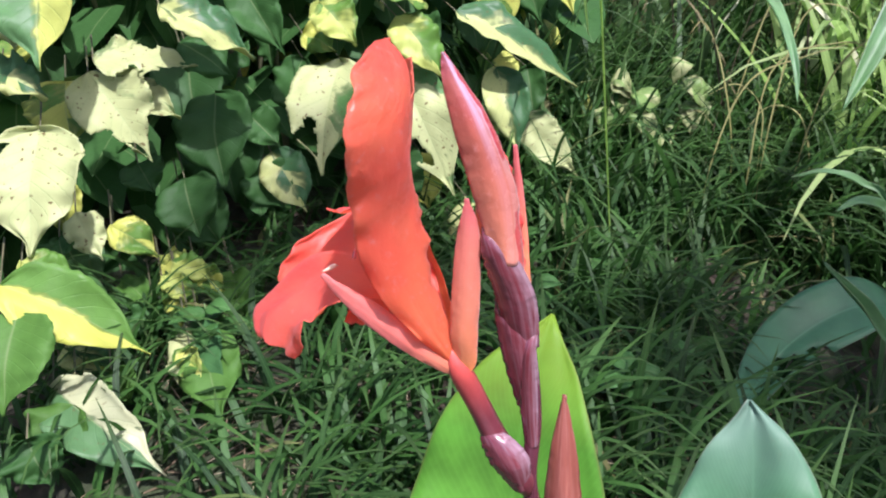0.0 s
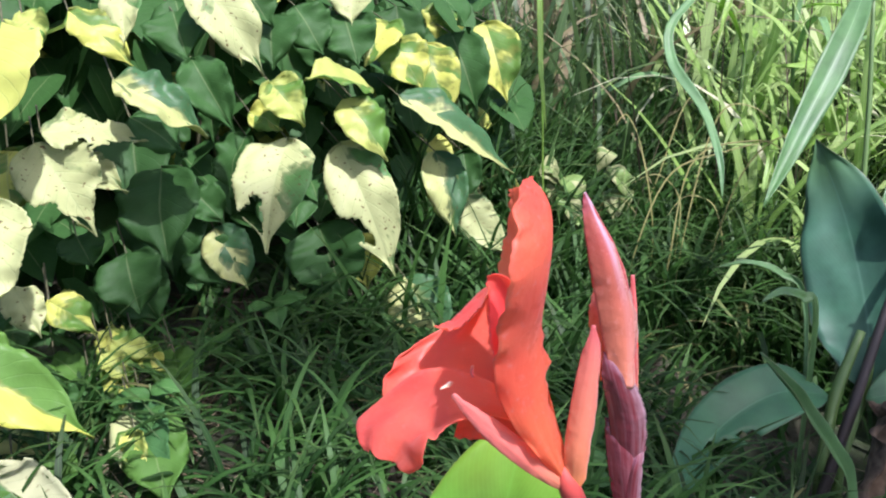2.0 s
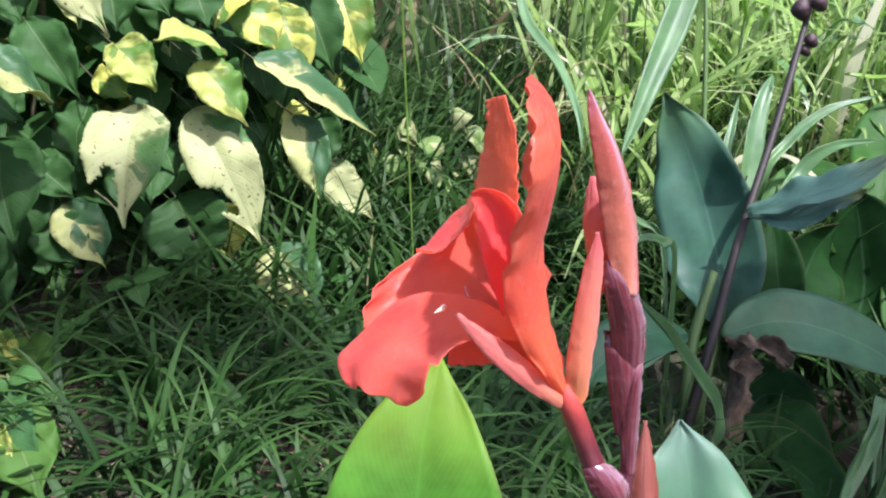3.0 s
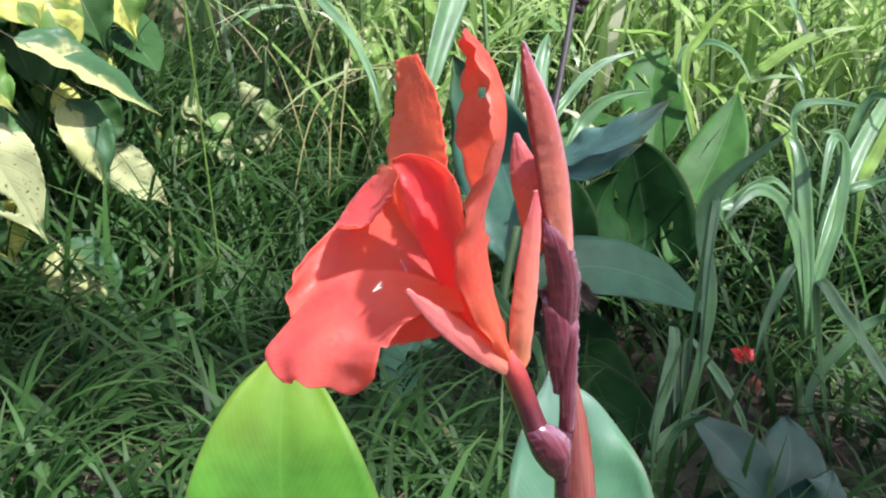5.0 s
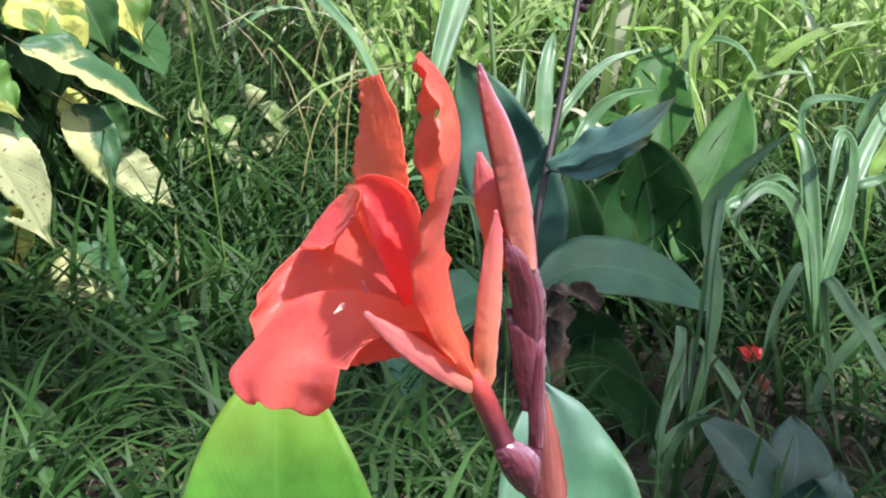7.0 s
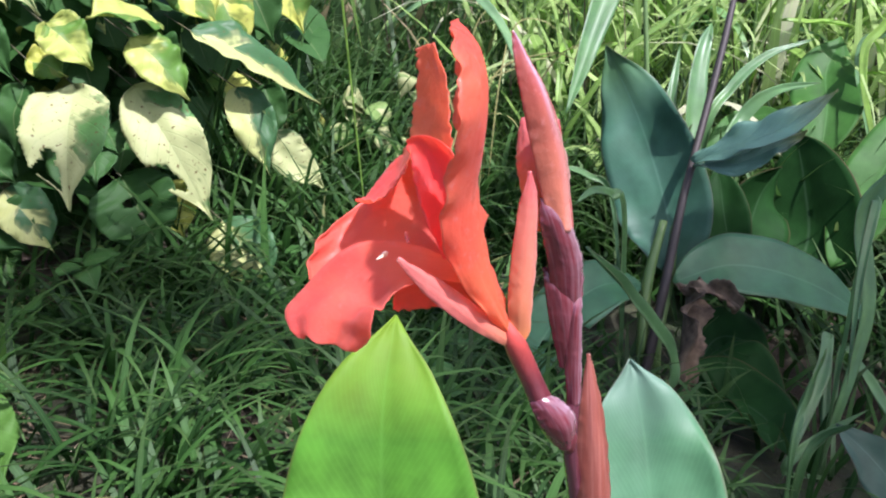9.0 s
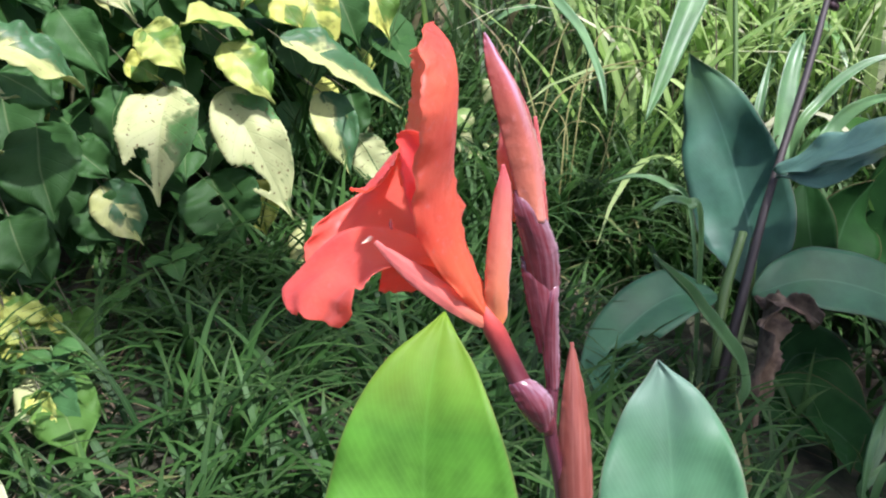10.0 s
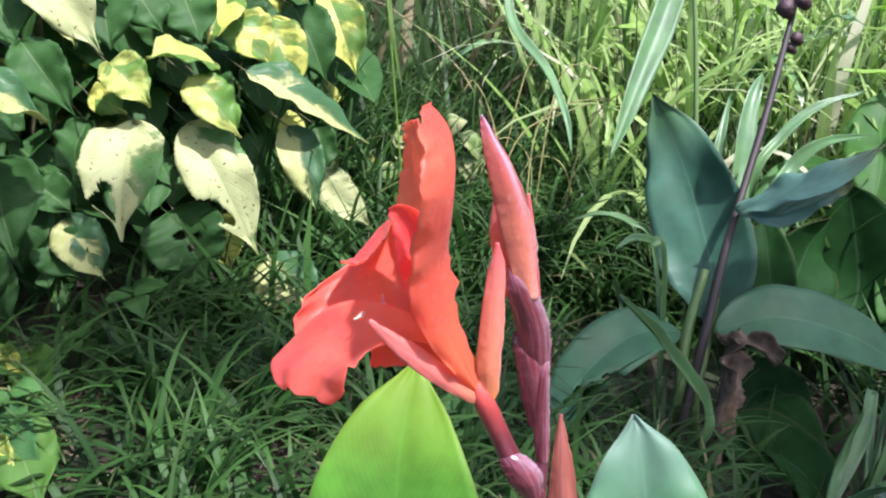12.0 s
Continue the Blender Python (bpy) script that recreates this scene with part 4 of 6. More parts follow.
add_leaf("leaf", [(1.237, 1.068, -0.266), (1.366, 1.114, -0.148), (1.488, 1.156, -0.048), (1.589, 1.208, 0.046)], 0.076, (-0.775, -0.520, 0.360), M["canna_lit"], tall_canna, shape="canna", along=28, across=12, thick=0.001, fold=0.15, seed=40)
add_leaf("leaf", [(1.479, 1.370, -0.144), (1.552, 1.438, -0.052), (1.605, 1.507, 0.017), (1.692, 1.555, 0.089)], 0.090, (-0.684, -0.691, 0.233), M["canna_lit"], tall_canna, shape="canna", along=28, across=12, thick=0.001, fold=0.2, seed=43)
add_leaf("leaf", [(0.834, 0.928, -0.273), (0.832, 0.878, -0.273), (0.826, 0.810, -0.310), (0.741, 0.668, -0.299)], 0.063, (-0.289, -0.458, 0.841), M["canna_shaded"], tall_canna, shape="canna", along=28, across=12, thick=0.001, fold=0.2, seed=44)
add_leaf("leaf", [(0.780, 0.920, -0.308), (0.870, 0.983, -0.293), (0.909, 0.954, -0.287), (0.928, 0.887, -0.326)], 0.061, (-0.082, -0.612, 0.787), M["canna_shaded"], tall_canna, shape="canna", along=28, across=12, thick=0.001, fold=0.2, seed=46)
add_leaf("leaf", [(0.801, 1.073, -0.176), (0.842, 1.125, -0.086), (0.898, 1.170, -0.006), (0.965, 1.207, 0.066)], 0.045, (-0.473, -0.758, -0.450), M["canna_shaded"], tall_canna, shape="canna", along=28, across=12, thick=0.001, fold=0.3, seed=47)
add_leaf("leaf", [(1.014, 1.097, -0.258), (1.066, 1.139, -0.185), (1.129, 1.178, -0.111), (1.204, 1.201, -0.069)], 0.093, (-0.473, -0.758, -0.450), M["canna_shaded"], tall_canna, shape="canna", along=28, across=12, thick=0.001, fold=0.2, seed=48)
add_leaf("leaf", [(1.125, 1.361, -0.106), (1.198, 1.386, -0.058), (1.282, 1.404, -0.023), (1.343, 1.351, -0.006)], 0.038, (-0.255, -0.522, 0.814), M["canna_lit"], tall_canna, shape="canna", along=28, across=12, thick=0.001, fold=0.25, seed=49)
tube("leaf_stalk", [(0.670, 0.931, ground_at(0.670, 0.931), 0.011), (0.670, 0.931, -0.217, 0.010), (0.708, 0.974, -0.122, 0.010), (0.766, 1.012, -0.029, 0.007)], M["green_stalk"], tall_canna, sides=10, n=16)
tube("leaf_stalk", [(0.717, 0.954, ground_at(0.717, 0.954), 0.011), (0.717, 0.954, -0.240, 0.010), (0.772, 0.998, -0.136, 0.010), (0.800, 1.027, -0.052, 0.007)], M["green_stalk"], tall_canna, sides=10, n=16)
tube("leaf_stalk", [(0.923, 0.986, ground_at(0.923, 0.986), 0.011), (0.923, 0.986, -0.308, 0.010), (0.927, 1.029, -0.207, 0.010), (0.942, 1.069, -0.108, 0.007)], M["green_stalk"], tall_canna, sides=10, n=16)
add_leaf("withered_leaf", [(0.751, 0.914, -0.110), (0.715, 0.880, -0.156), (0.673, 0.826, -0.225), (0.629, 0.763, -0.316)], 0.034, (0.153, -0.930, 0.333), M["dead"], tall_canna, "withered brown leaf hanging down the stem", shape="lance", fold=1.2, wave=0.03, along=40, across=14, seed=51, teeth=0.08, thick=0.0012)
add_leaf("withered_leaf", [(0.735, 0.914, -0.117), (0.745, 0.874, -0.101), (0.767, 0.844, -0.107), (0.785, 0.820, -0.125)], 0.018, (-0.020, -0.697, 0.717), M["dead"], tall_canna, shape="lance", fold=0.9, wave=0.025, along=30, across=12, seed=52, teeth=0.1, thick=0.0012)
for k, (x, y, z, r) in enumerate(((1.066, 1.189, 0.325, 0.012), (1.057, 1.193, 0.307, 0.01), (1.053, 1.21, 0.38, 0.018), (1.077, 1.192, 0.393, 0.015))):
    tube("seed_pod", [(x + 0.012, y + 0.01, z - 0.6 * r, 0.3 * r), (x + 0.006, y, z - 0.5 * r, 0.75 * r), (x, y, z, r), (x - 0.002, y, z + 0.7 * r, 0.8 * r), (x - 0.003, y, z + 1.2 * r, 0.2 * r)], M["pod"], tall_canna, sides=10, n=12, lumps=0.2, label="dark red-brown seed pod" if k == 0 else "")
adopt(tall_canna)

low_canna = thing("canna_plant", (0.820, 0.456, ground_at(0.820, 0.456)), "young canna plant with two pale grey-green leaves in the grass", "plant")
add_leaf("leaf", [(0.820, 0.456, -0.321), (0.796, 0.474, -0.268), (0.781, 0.519, -0.226), (0.762, 0.575, -0.193)], 0.045, (-0.239, -0.490, 0.838), M["canna_dusk"], low_canna, shape="canna", along=28, across=12, thick=0.001, fold=0.2, seed=61)
add_leaf("leaf", [(0.820, 0.456, -0.321), (0.853, 0.456, -0.283), (0.893, 0.485, -0.256), (0.928, 0.525, -0.235)], 0.054, (-0.239, -0.490, 0.838), M["canna_dusk"], low_canna, shape="canna", along=28, across=12, thick=0.001, fold=0.15, seed=62)
add_leaf("leaf", [(0.820, 0.456, -0.321), (0.851, 0.397, -0.275), (0.891, 0.410, -0.251)], 0.033, (-0.239, -0.490, 0.838), M["canna_dark"], low_canna, shape="canna", along=28, across=12, thick=0.001, fold=0.15, seed=63)
adopt(low_canna)

far_flower = thing("small_flower", (1.139, 0.757, ground_at(1.139, 0.757)), "small red flower with an orange bud in the shaded grass", "flower")
tube("stem", [(1.139, 0.757, ground_at(1.139, 0.757), 0.003), (*(1.136, 0.731, -0.386), 0.0025), (*(1.138, 0.752, -0.345), 0.002), (*(1.138, 0.765, -0.322), 0.002)], M["green_stalk"], far_flower)
for k, tip in enumerate(((1.111, 0.782, -0.300), (1.140, 0.786, -0.305), (1.140, 0.766, -0.293), (1.166, 0.765, -0.312), (1.127, 0.739, -0.311), (1.097, 0.759, -0.310))):
    add_leaf("petal", [(1.135, 0.766, -0.324), tip], 0.013, (0, -0.6, 0.8), M["petal_inner"], far_flower, shape="ovate", along=8, across=6, seed=70 + k)
tube("bud", [(*(1.118, 0.724, -0.374), 0.004), (*(1.128, 0.726, -0.356), 0.011), (*(1.137, 0.730, -0.340), 0.003)], M["sepal"], far_flower)
adopt(far_flower)
yellow_flower = thing("small_flower", (0.951, 0.959, ground_at(0.951, 0.959)), "small yellow flower low in the shade", "flower")
tube("stem", [(0.951, 0.959, ground_at(0.951, 0.959), 0.003), (*(0.953, 0.962, -0.302), 0.002)], M["green_stalk"], yellow_flower)
for k, tip in enumerate(((0.942, 0.970, -0.300), (0.966, 0.955, -0.299), (0.937, 0.950, -0.318), (0.949, 0.943, -0.316))):
    add_leaf("petal", [(0.953, 0.961, -0.305), tip], 0.009, (0, -0.6, 0.8), M["yellow_petal"], yellow_flower, shape="ovate", along=8, across=6, seed=80 + k)
adopt(yellow_flower)

# ---- broad-bladed grass beside the field ----
broad_grass = thing("grass_clump", (0.804, 0.644, ground_at(0.804, 0.644)), "clump of broad green grass blades, arching over", "grass", "broad grass clumps")
add_leaf("blade", [(0.804, 0.644, ground_at(0.804, 0.644)), (0.924, 0.690, -0.126), (0.953, 0.747, 0.013), (0.988, 0.739, 0.086), (1.071, 0.682, 0.174)], 0.0210, (-0.174, -0.690, 0.703), M["strap"], broad_grass, shape="strap", fold=0.35, along=26, across=6, wave=0.004, seed=100)
add_leaf("blade", [(0.814, 0.644, ground_at(0.804, 0.644)), (0.896, 0.687, 0.029), (0.892, 0.671, 0.091), (0.824, 0.622, 0.015), (0.761, 0.564, -0.119)], 0.0088, (-0.540, -0.443, 0.716), M["strap"], broad_grass, shape="strap", fold=0.35, along=26, across=6, wave=0.004, seed=101)
add_leaf("blade", [(0.824, 0.644, ground_at(0.804, 0.644)), (0.937, 0.772, -0.201), (0.886, 0.729, -0.220), (0.817, 0.685, -0.262), (0.729, 0.638, -0.332)], 0.0158, (-0.174, -0.690, 0.703), M["strap"], broad_grass, shape="strap", fold=0.35, along=26, across=6, wave=0.004, seed=102)
add_leaf("blade", [(0.834, 0.644, ground_at(0.804, 0.644)), (0.711, 0.611, -0.283), (0.775, 0.615, -0.249), (0.845, 0.594, -0.206)], 0.0108, (-0.540, -0.443, 0.716), M["strap"], broad_grass, shape="strap", fold=0.35, along=26, across=6, wave=0.004, seed=103)
add_leaf("blade", [(0.844, 0.644, ground_at(0.804, 0.644)), (0.949, 0.754, -0.220), (0.944, 0.681, -0.241), (0.925, 0.615, -0.267), (0.914, 0.564, -0.325)], 0.0118, (-0.174, -0.690, 0.703), M["strap"], broad_grass, shape="strap", fold=0.35, along=26, across=6, wave=0.004, seed=104)
adopt(broad_grass)
broad_grass = thing("grass_clump", (1.270, 0.726, ground_at(1.270, 0.726)), "clump of broad green grass blades, arching over", "grass", "broad grass clumps")
add_leaf("blade", [(1.270, 0.726, ground_at(1.270, 0.726)), (1.266, 0.739, -0.238), (1.288, 0.802, -0.095), (1.227, 0.845, -0.015), (1.113, 0.840, -0.061)], 0.0223, (-0.174, -0.690, 0.703), M["strap"], broad_grass, shape="strap", fold=0.35, along=26, across=6, wave=0.004, seed=110)
add_leaf("blade", [(1.280, 0.726, ground_at(1.270, 0.726)), (1.276, 0.733, -0.238), (1.330, 0.814, -0.049), (1.359, 0.868, 0.037), (1.364, 0.901, 0.057)], 0.0190, (-0.540, -0.443, 0.716), M["strap"], broad_grass, shape="strap", fold=0.35, along=26, across=6, wave=0.004, seed=111)
add_leaf("blade", [(1.290, 0.726, ground_at(1.270, 0.726)), (1.291, 0.734, -0.218), (1.368, 0.761, -0.078), (1.400, 0.789, 0.036), (1.348, 0.788, 0.070), (1.250, 0.728, -0.060)], 0.0178, (-0.174, -0.690, 0.703), M["strap"], broad_grass, shape="strap", fold=0.35, along=26, across=6, wave=0.004, seed=112)
add_leaf("blade", [(1.300, 0.726, ground_at(1.270, 0.726)), (1.183, 0.709, -0.150), (1.157, 0.706, -0.115), (1.085, 0.690, -0.180), (1.029, 0.666, -0.242)], 0.0113, (-0.540, -0.443, 0.716), M["strap"], broad_grass, shape="strap", fold=0.35, along=26, across=6, wave=0.004, seed=113)
add_leaf("blade", [(1.310, 0.726, ground_at(1.270, 0.726)), (1.338, 0.768, -0.221), (1.543, 0.860, -0.051), (1.736, 0.922, 0.049), (1.902, 0.983, 0.116)], 0.0242, (-0.174, -0.690, 0.703), M["strap"], broad_grass, shape="strap", fold=0.35, along=26, across=6, wave=0.004, seed=114)
adopt(broad_grass)
broad_grass = thing("grass_clump", (1.104, 0.535, ground_at(1.104, 0.535)), "clump of broad green grass blades, arching over", "grass", "broad grass clumps")
add_leaf("blade", [(1.104, 0.535, ground_at(1.104, 0.535)), (1.129, 0.633, -0.114), (1.115, 0.565, -0.136), (1.095, 0.493, -0.171), (1.071, 0.409, -0.235)], 0.0191, (-0.174, -0.690, 0.703), M["strap"], broad_grass, shape="strap", fold=0.35, along=26, across=6, wave=0.004, seed=120)
add_leaf("blade", [(1.114, 0.535, ground_at(1.104, 0.535)), (1.112, 0.602, -0.313), (1.197, 0.596, -0.223), (1.241, 0.566, -0.179), (1.219, 0.497, -0.141)], 0.0142, (-0.540, -0.443, 0.716), M["strap"], broad_grass, shape="strap", fold=0.35, along=26, across=6, wave=0.004, seed=121)
adopt(broad_grass)
broad_grass = thing("grass_clump", (1.034, 1.329, ground_at(1.034, 1.329)), "clump of broad green grass blades, arching over", "grass", "broad grass clumps")
add_leaf("blade", [(1.034, 1.329, ground_at(1.034, 1.329)), (1.019, 1.277, -0.094), (1.062, 1.330, 0.048), (1.124, 1.388, 0.163), (1.177, 1.429, 0.210)], 0.0290, (0.020, -0.721, 0.692), M["strap"], broad_grass, shape="strap", fold=0.35, along=26, across=6, wave=0.004, seed=130)
add_leaf("blade", [(1.044, 1.329, ground_at(1.034, 1.329)), (0.998, 1.350, -0.073), (1.051, 1.396, 0.060), (1.130, 1.476, 0.160)], 0.0174, (-0.396, -0.573, 0.718), M["strap"], broad_grass, shape="strap", fold=0.35, along=26, across=6, wave=0.004, seed=131)
add_leaf("blade", [(1.054, 1.329, ground_at(1.034, 1.329)), (1.021, 1.192, -0.030), (1.096, 1.211, 0.059), (1.157, 1.193, 0.106), (1.231, 1.144, 0.122)], 0.0183, (0.020, -0.721, 0.692), M["strap"], broad_grass, shape="strap", fold=0.35, along=26, across=6, wave=0.004, seed=132)
add_leaf("blade", [(1.064, 1.329, ground_at(1.034, 1.329)), (1.073, 1.301, -0.008), (1.152, 1.321, 0.086), (1.246, 1.321, 0.145), (1.356, 1.300, 0.169)], 0.0157, (-0.396, -0.573, 0.718), M["strap"], broad_grass, shape="strap", fold=0.35, along=26, across=6, wave=0.004, seed=133)
adopt(broad_grass)
broad_grass = thing("grass_clump", (1.475, 0.902, ground_at(1.475, 0.902)), "clump of broad green grass blades, arching over", "grass", "broad grass clumps")
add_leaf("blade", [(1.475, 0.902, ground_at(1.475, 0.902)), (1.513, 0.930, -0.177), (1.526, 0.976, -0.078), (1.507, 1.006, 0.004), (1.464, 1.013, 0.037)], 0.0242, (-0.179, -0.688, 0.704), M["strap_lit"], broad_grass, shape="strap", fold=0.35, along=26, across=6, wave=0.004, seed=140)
add_leaf("blade", [(1.485, 0.902, ground_at(1.475, 0.902)), (1.549, 0.901, -0.189), (1.609, 0.914, -0.093), (1.606, 0.937, -0.007), (1.543, 0.939, 0.019)], 0.0216, (-0.544, -0.439, 0.715), M["strap"], broad_grass, shape="strap", fold=0.35, along=26, across=6, wave=0.004, seed=141)
add_leaf("blade", [(1.495, 0.902, ground_at(1.475, 0.902)), (1.288, 0.964, -0.141), (1.318, 0.967, -0.099), (1.374, 0.929, -0.055), (1.372, 0.870, -0.070)], 0.0181, (-0.179, -0.688, 0.704), M["strap"], broad_grass, shape="strap", fold=0.35, along=26, across=6, wave=0.004, seed=142)
add_leaf("blade", [(1.505, 0.902, ground_at(1.475, 0.902)), (1.619, 1.054, -0.064), (1.652, 1.078, 0.021), (1.716, 1.020, 0.037), (1.732, 0.901, 0.030)], 0.0134, (-0.544, -0.439, 0.715), M["strap"], broad_grass, shape="strap", fold=0.35, along=26, across=6, wave=0.004, seed=143)
adopt(broad_grass)
broad_grass = thing("grass_clump", (1.591, 1.186, ground_at(1.591, 1.186)), "clump of broad green grass blades, arching over", "grass", "broad grass clumps")
add_leaf("blade", [(1.591, 1.186, ground_at(1.591, 1.186)), (1.625, 1.427, 0.029), (1.698, 1.426, 0.114), (1.726, 1.333, 0.095), (1.698, 1.252, 0.034)], 0.0149, (-0.179, -0.688, 0.704), M["strap"], broad_grass, shape="strap", fold=0.35, along=26, across=6, wave=0.004, seed=150)
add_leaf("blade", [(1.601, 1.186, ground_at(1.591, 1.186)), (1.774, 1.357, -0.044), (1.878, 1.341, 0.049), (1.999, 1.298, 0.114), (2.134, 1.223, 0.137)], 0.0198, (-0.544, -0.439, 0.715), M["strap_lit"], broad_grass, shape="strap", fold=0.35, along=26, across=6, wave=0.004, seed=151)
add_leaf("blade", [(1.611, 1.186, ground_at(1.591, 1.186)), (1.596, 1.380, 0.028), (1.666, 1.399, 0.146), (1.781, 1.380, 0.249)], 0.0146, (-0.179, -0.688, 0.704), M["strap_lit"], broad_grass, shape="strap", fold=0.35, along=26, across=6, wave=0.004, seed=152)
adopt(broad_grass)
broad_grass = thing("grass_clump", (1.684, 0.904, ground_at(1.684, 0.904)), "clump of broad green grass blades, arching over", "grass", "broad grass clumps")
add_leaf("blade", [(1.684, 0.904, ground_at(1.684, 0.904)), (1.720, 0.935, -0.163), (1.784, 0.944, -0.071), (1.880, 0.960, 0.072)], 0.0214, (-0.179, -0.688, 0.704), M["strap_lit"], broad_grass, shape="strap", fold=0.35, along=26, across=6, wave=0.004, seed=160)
add_leaf("blade", [(1.694, 0.904, ground_at(1.684, 0.904)), (1.626, 0.890, -0.118), (1.642, 0.930, -0.025), (1.692, 0.924, 0.072), (1.681, 0.824, 0.069)], 0.0165, (-0.544, -0.439, 0.715), M["strap"], broad_grass, shape="strap", fold=0.35, along=26, across=6, wave=0.004, seed=161)
add_leaf("blade", [(1.704, 0.904, ground_at(1.684, 0.904)), (1.508, 0.838, -0.113), (1.552, 0.809, -0.064), (1.589, 0.749, -0.036)], 0.0143, (-0.179, -0.688, 0.704), M["strap"], broad_grass, shape="strap", fold=0.35, along=26, across=6, wave=0.004, seed=162)
adopt(broad_grass)
broad_grass = thing("grass_clump", (0.646, 0.965, ground_at(0.646, 0.965)), "clump of broad green grass blades, arching over", "grass", "broad grass clumps")
add_leaf("blade", [(0.646, 0.965, ground_at(0.646, 0.965)), (0.658, 0.977, 0.021), (0.635, 0.978, 0.060), (0.591, 0.965, 0.080), (0.545, 0.943, 0.076)], 0.0122, (0.025, -0.732, 0.681), M["strap"], broad_grass, shape="strap", fold=0.35, along=26, across=6, wave=0.004, seed=170)
add_leaf("blade", [(0.656, 0.965, ground_at(0.646, 0.965)), (0.695, 1.066, -0.008), (0.663, 1.101, 0.051), (0.603, 1.106, 0.077), (0.541, 1.091, 0.078)], 0.0071, (-0.396, -0.590, 0.704), M["strap"], broad_grass, shape="strap", fold=0.35, along=26, across=6, wave=0.004, seed=171)
adopt(broad_grass)
broad_grass = thing("grass_clump", (0.640, 0.533, ground_at(0.640, 0.533)), "clump of broad green grass blades, arching over", "grass", "broad grass clumps")
add_leaf("blade", [(0.640, 0.533, ground_at(0.640, 0.533)), (0.656, 0.547, -0.181), (0.685, 0.564, -0.126), (0.718, 0.568, -0.048)], 0.0084, (0.051, -0.727, 0.684), M["strap"], broad_grass, shape="strap", fold=0.35, along=26, across=6, wave=0.004, seed=180)
add_leaf("blade", [(0.650, 0.533, ground_at(0.640, 0.533)), (0.666, 0.535, -0.203), (0.689, 0.527, -0.157), (0.693, 0.480, -0.109)], 0.0083, (-0.372, -0.596, 0.711), M["strap"], broad_grass, shape="strap", fold=0.35, along=26, across=6, wave=0.004, seed=181)
adopt(broad_grass)
broad_grass = thing("grass_clump", (1.003, 1.396, ground_at(1.003, 1.396)), "tall grass stalk with pale hanging blades", "grass", "broad grass clumps")
tube("stalk", [(1.003, 1.396, ground_at(1.003, 1.396), 0.007), (*(1.067, 1.518, 0.169), 0.006), (*(1.108, 1.616, 0.465), 0.004)], M["green_stalk"], broad_grass, sides=8, n=12)
add_leaf("blade", [(1.107, 1.611, 0.460), (0.990, 1.460, 0.480), (0.905, 1.365, 0.420), (0.820, 1.292, 0.335), (0.728, 1.214, 0.245), (0.636, 1.130, 0.165)], 0.036, (-0.12, -0.80, 0.58), M["strap_wide"], broad_grass, shape="strap", fold=0.3, along=30, across=8, wave=0.004, seed=160)
add_leaf("blade", [(1.100, 1.617, 0.470), (0.800, 1.560, 0.540), (0.600, 1.450, 0.460), (0.560, 1.375, 0.385), (0.585, 1.275, 0.308), (0.580, 1.190, 0.235), (0.572, 1.150, 0.175)], 0.013, (-0.021, -0.734, 0.679), M["strap"], broad_grass, shape="strap", fold=0.3, along=30, across=6, wave=0.003, seed=161)
adopt(broad_grass)


def reed(x, y, height, count, seed):
    """A tall broad-leaved grass plant: a jointed stalk with arching leaves set alternately."""
    r = random.Random(seed)
    foot = ground_at(x, y)
    plant = thing("grass_plant", (x, y, foot), "tall broad-leaved green grass plant with arching pale-ribbed blades", "grass", "tall grass plants")
    lean = (r.uniform(-0.12, 0.12) * height, r.uniform(-0.12, 0.08) * height)
    tube("stalk", [(x, y, foot - 0.02, 0.008), (x + 0.4 * lean[0], y + 0.4 * lean[1], foot + 0.5 * height, 0.006), (x + lean[0], y + lean[1], foot + height, 0.0025)], M["green_stalk"], plant, sides=7, n=10)
    turn = r.uniform(0, 6.283)
    for k in range(count):
        f = 0.25 + 0.75 * k / (count - 1)
        a = turn + math.pi * k + r.uniform(-0.6, 0.6)
        size = height * r.uniform(0.45, 0.75)
        base = Vector((x + f * lean[0], y + f * lean[1], foot + f * height * 0.95))
        out = Vector((math.cos(a), math.sin(a), 0))
        rise, drop = r.uniform(0.25, 0.5) * size, r.uniform(-0.1, 0.45) * size
        points = [tuple(base), tuple(base + out * 0.22 * size + Vector((0, 0, 0.75 * rise))), tuple(base + out * 0.52 * size + Vector((0, 0, rise))), tuple(base + out * 0.78 * size + Vector((0, 0, rise - 0.4 * drop))), tuple(base + out * 0.95 * size + Vector((0, 0, rise - drop)))]
        face = (-0.35 * out.x, -0.35 * out.y - 0.15, 1.0)
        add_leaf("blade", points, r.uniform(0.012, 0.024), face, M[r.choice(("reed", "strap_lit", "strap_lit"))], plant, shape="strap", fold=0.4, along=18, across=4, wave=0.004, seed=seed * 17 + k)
    adopt(plant)


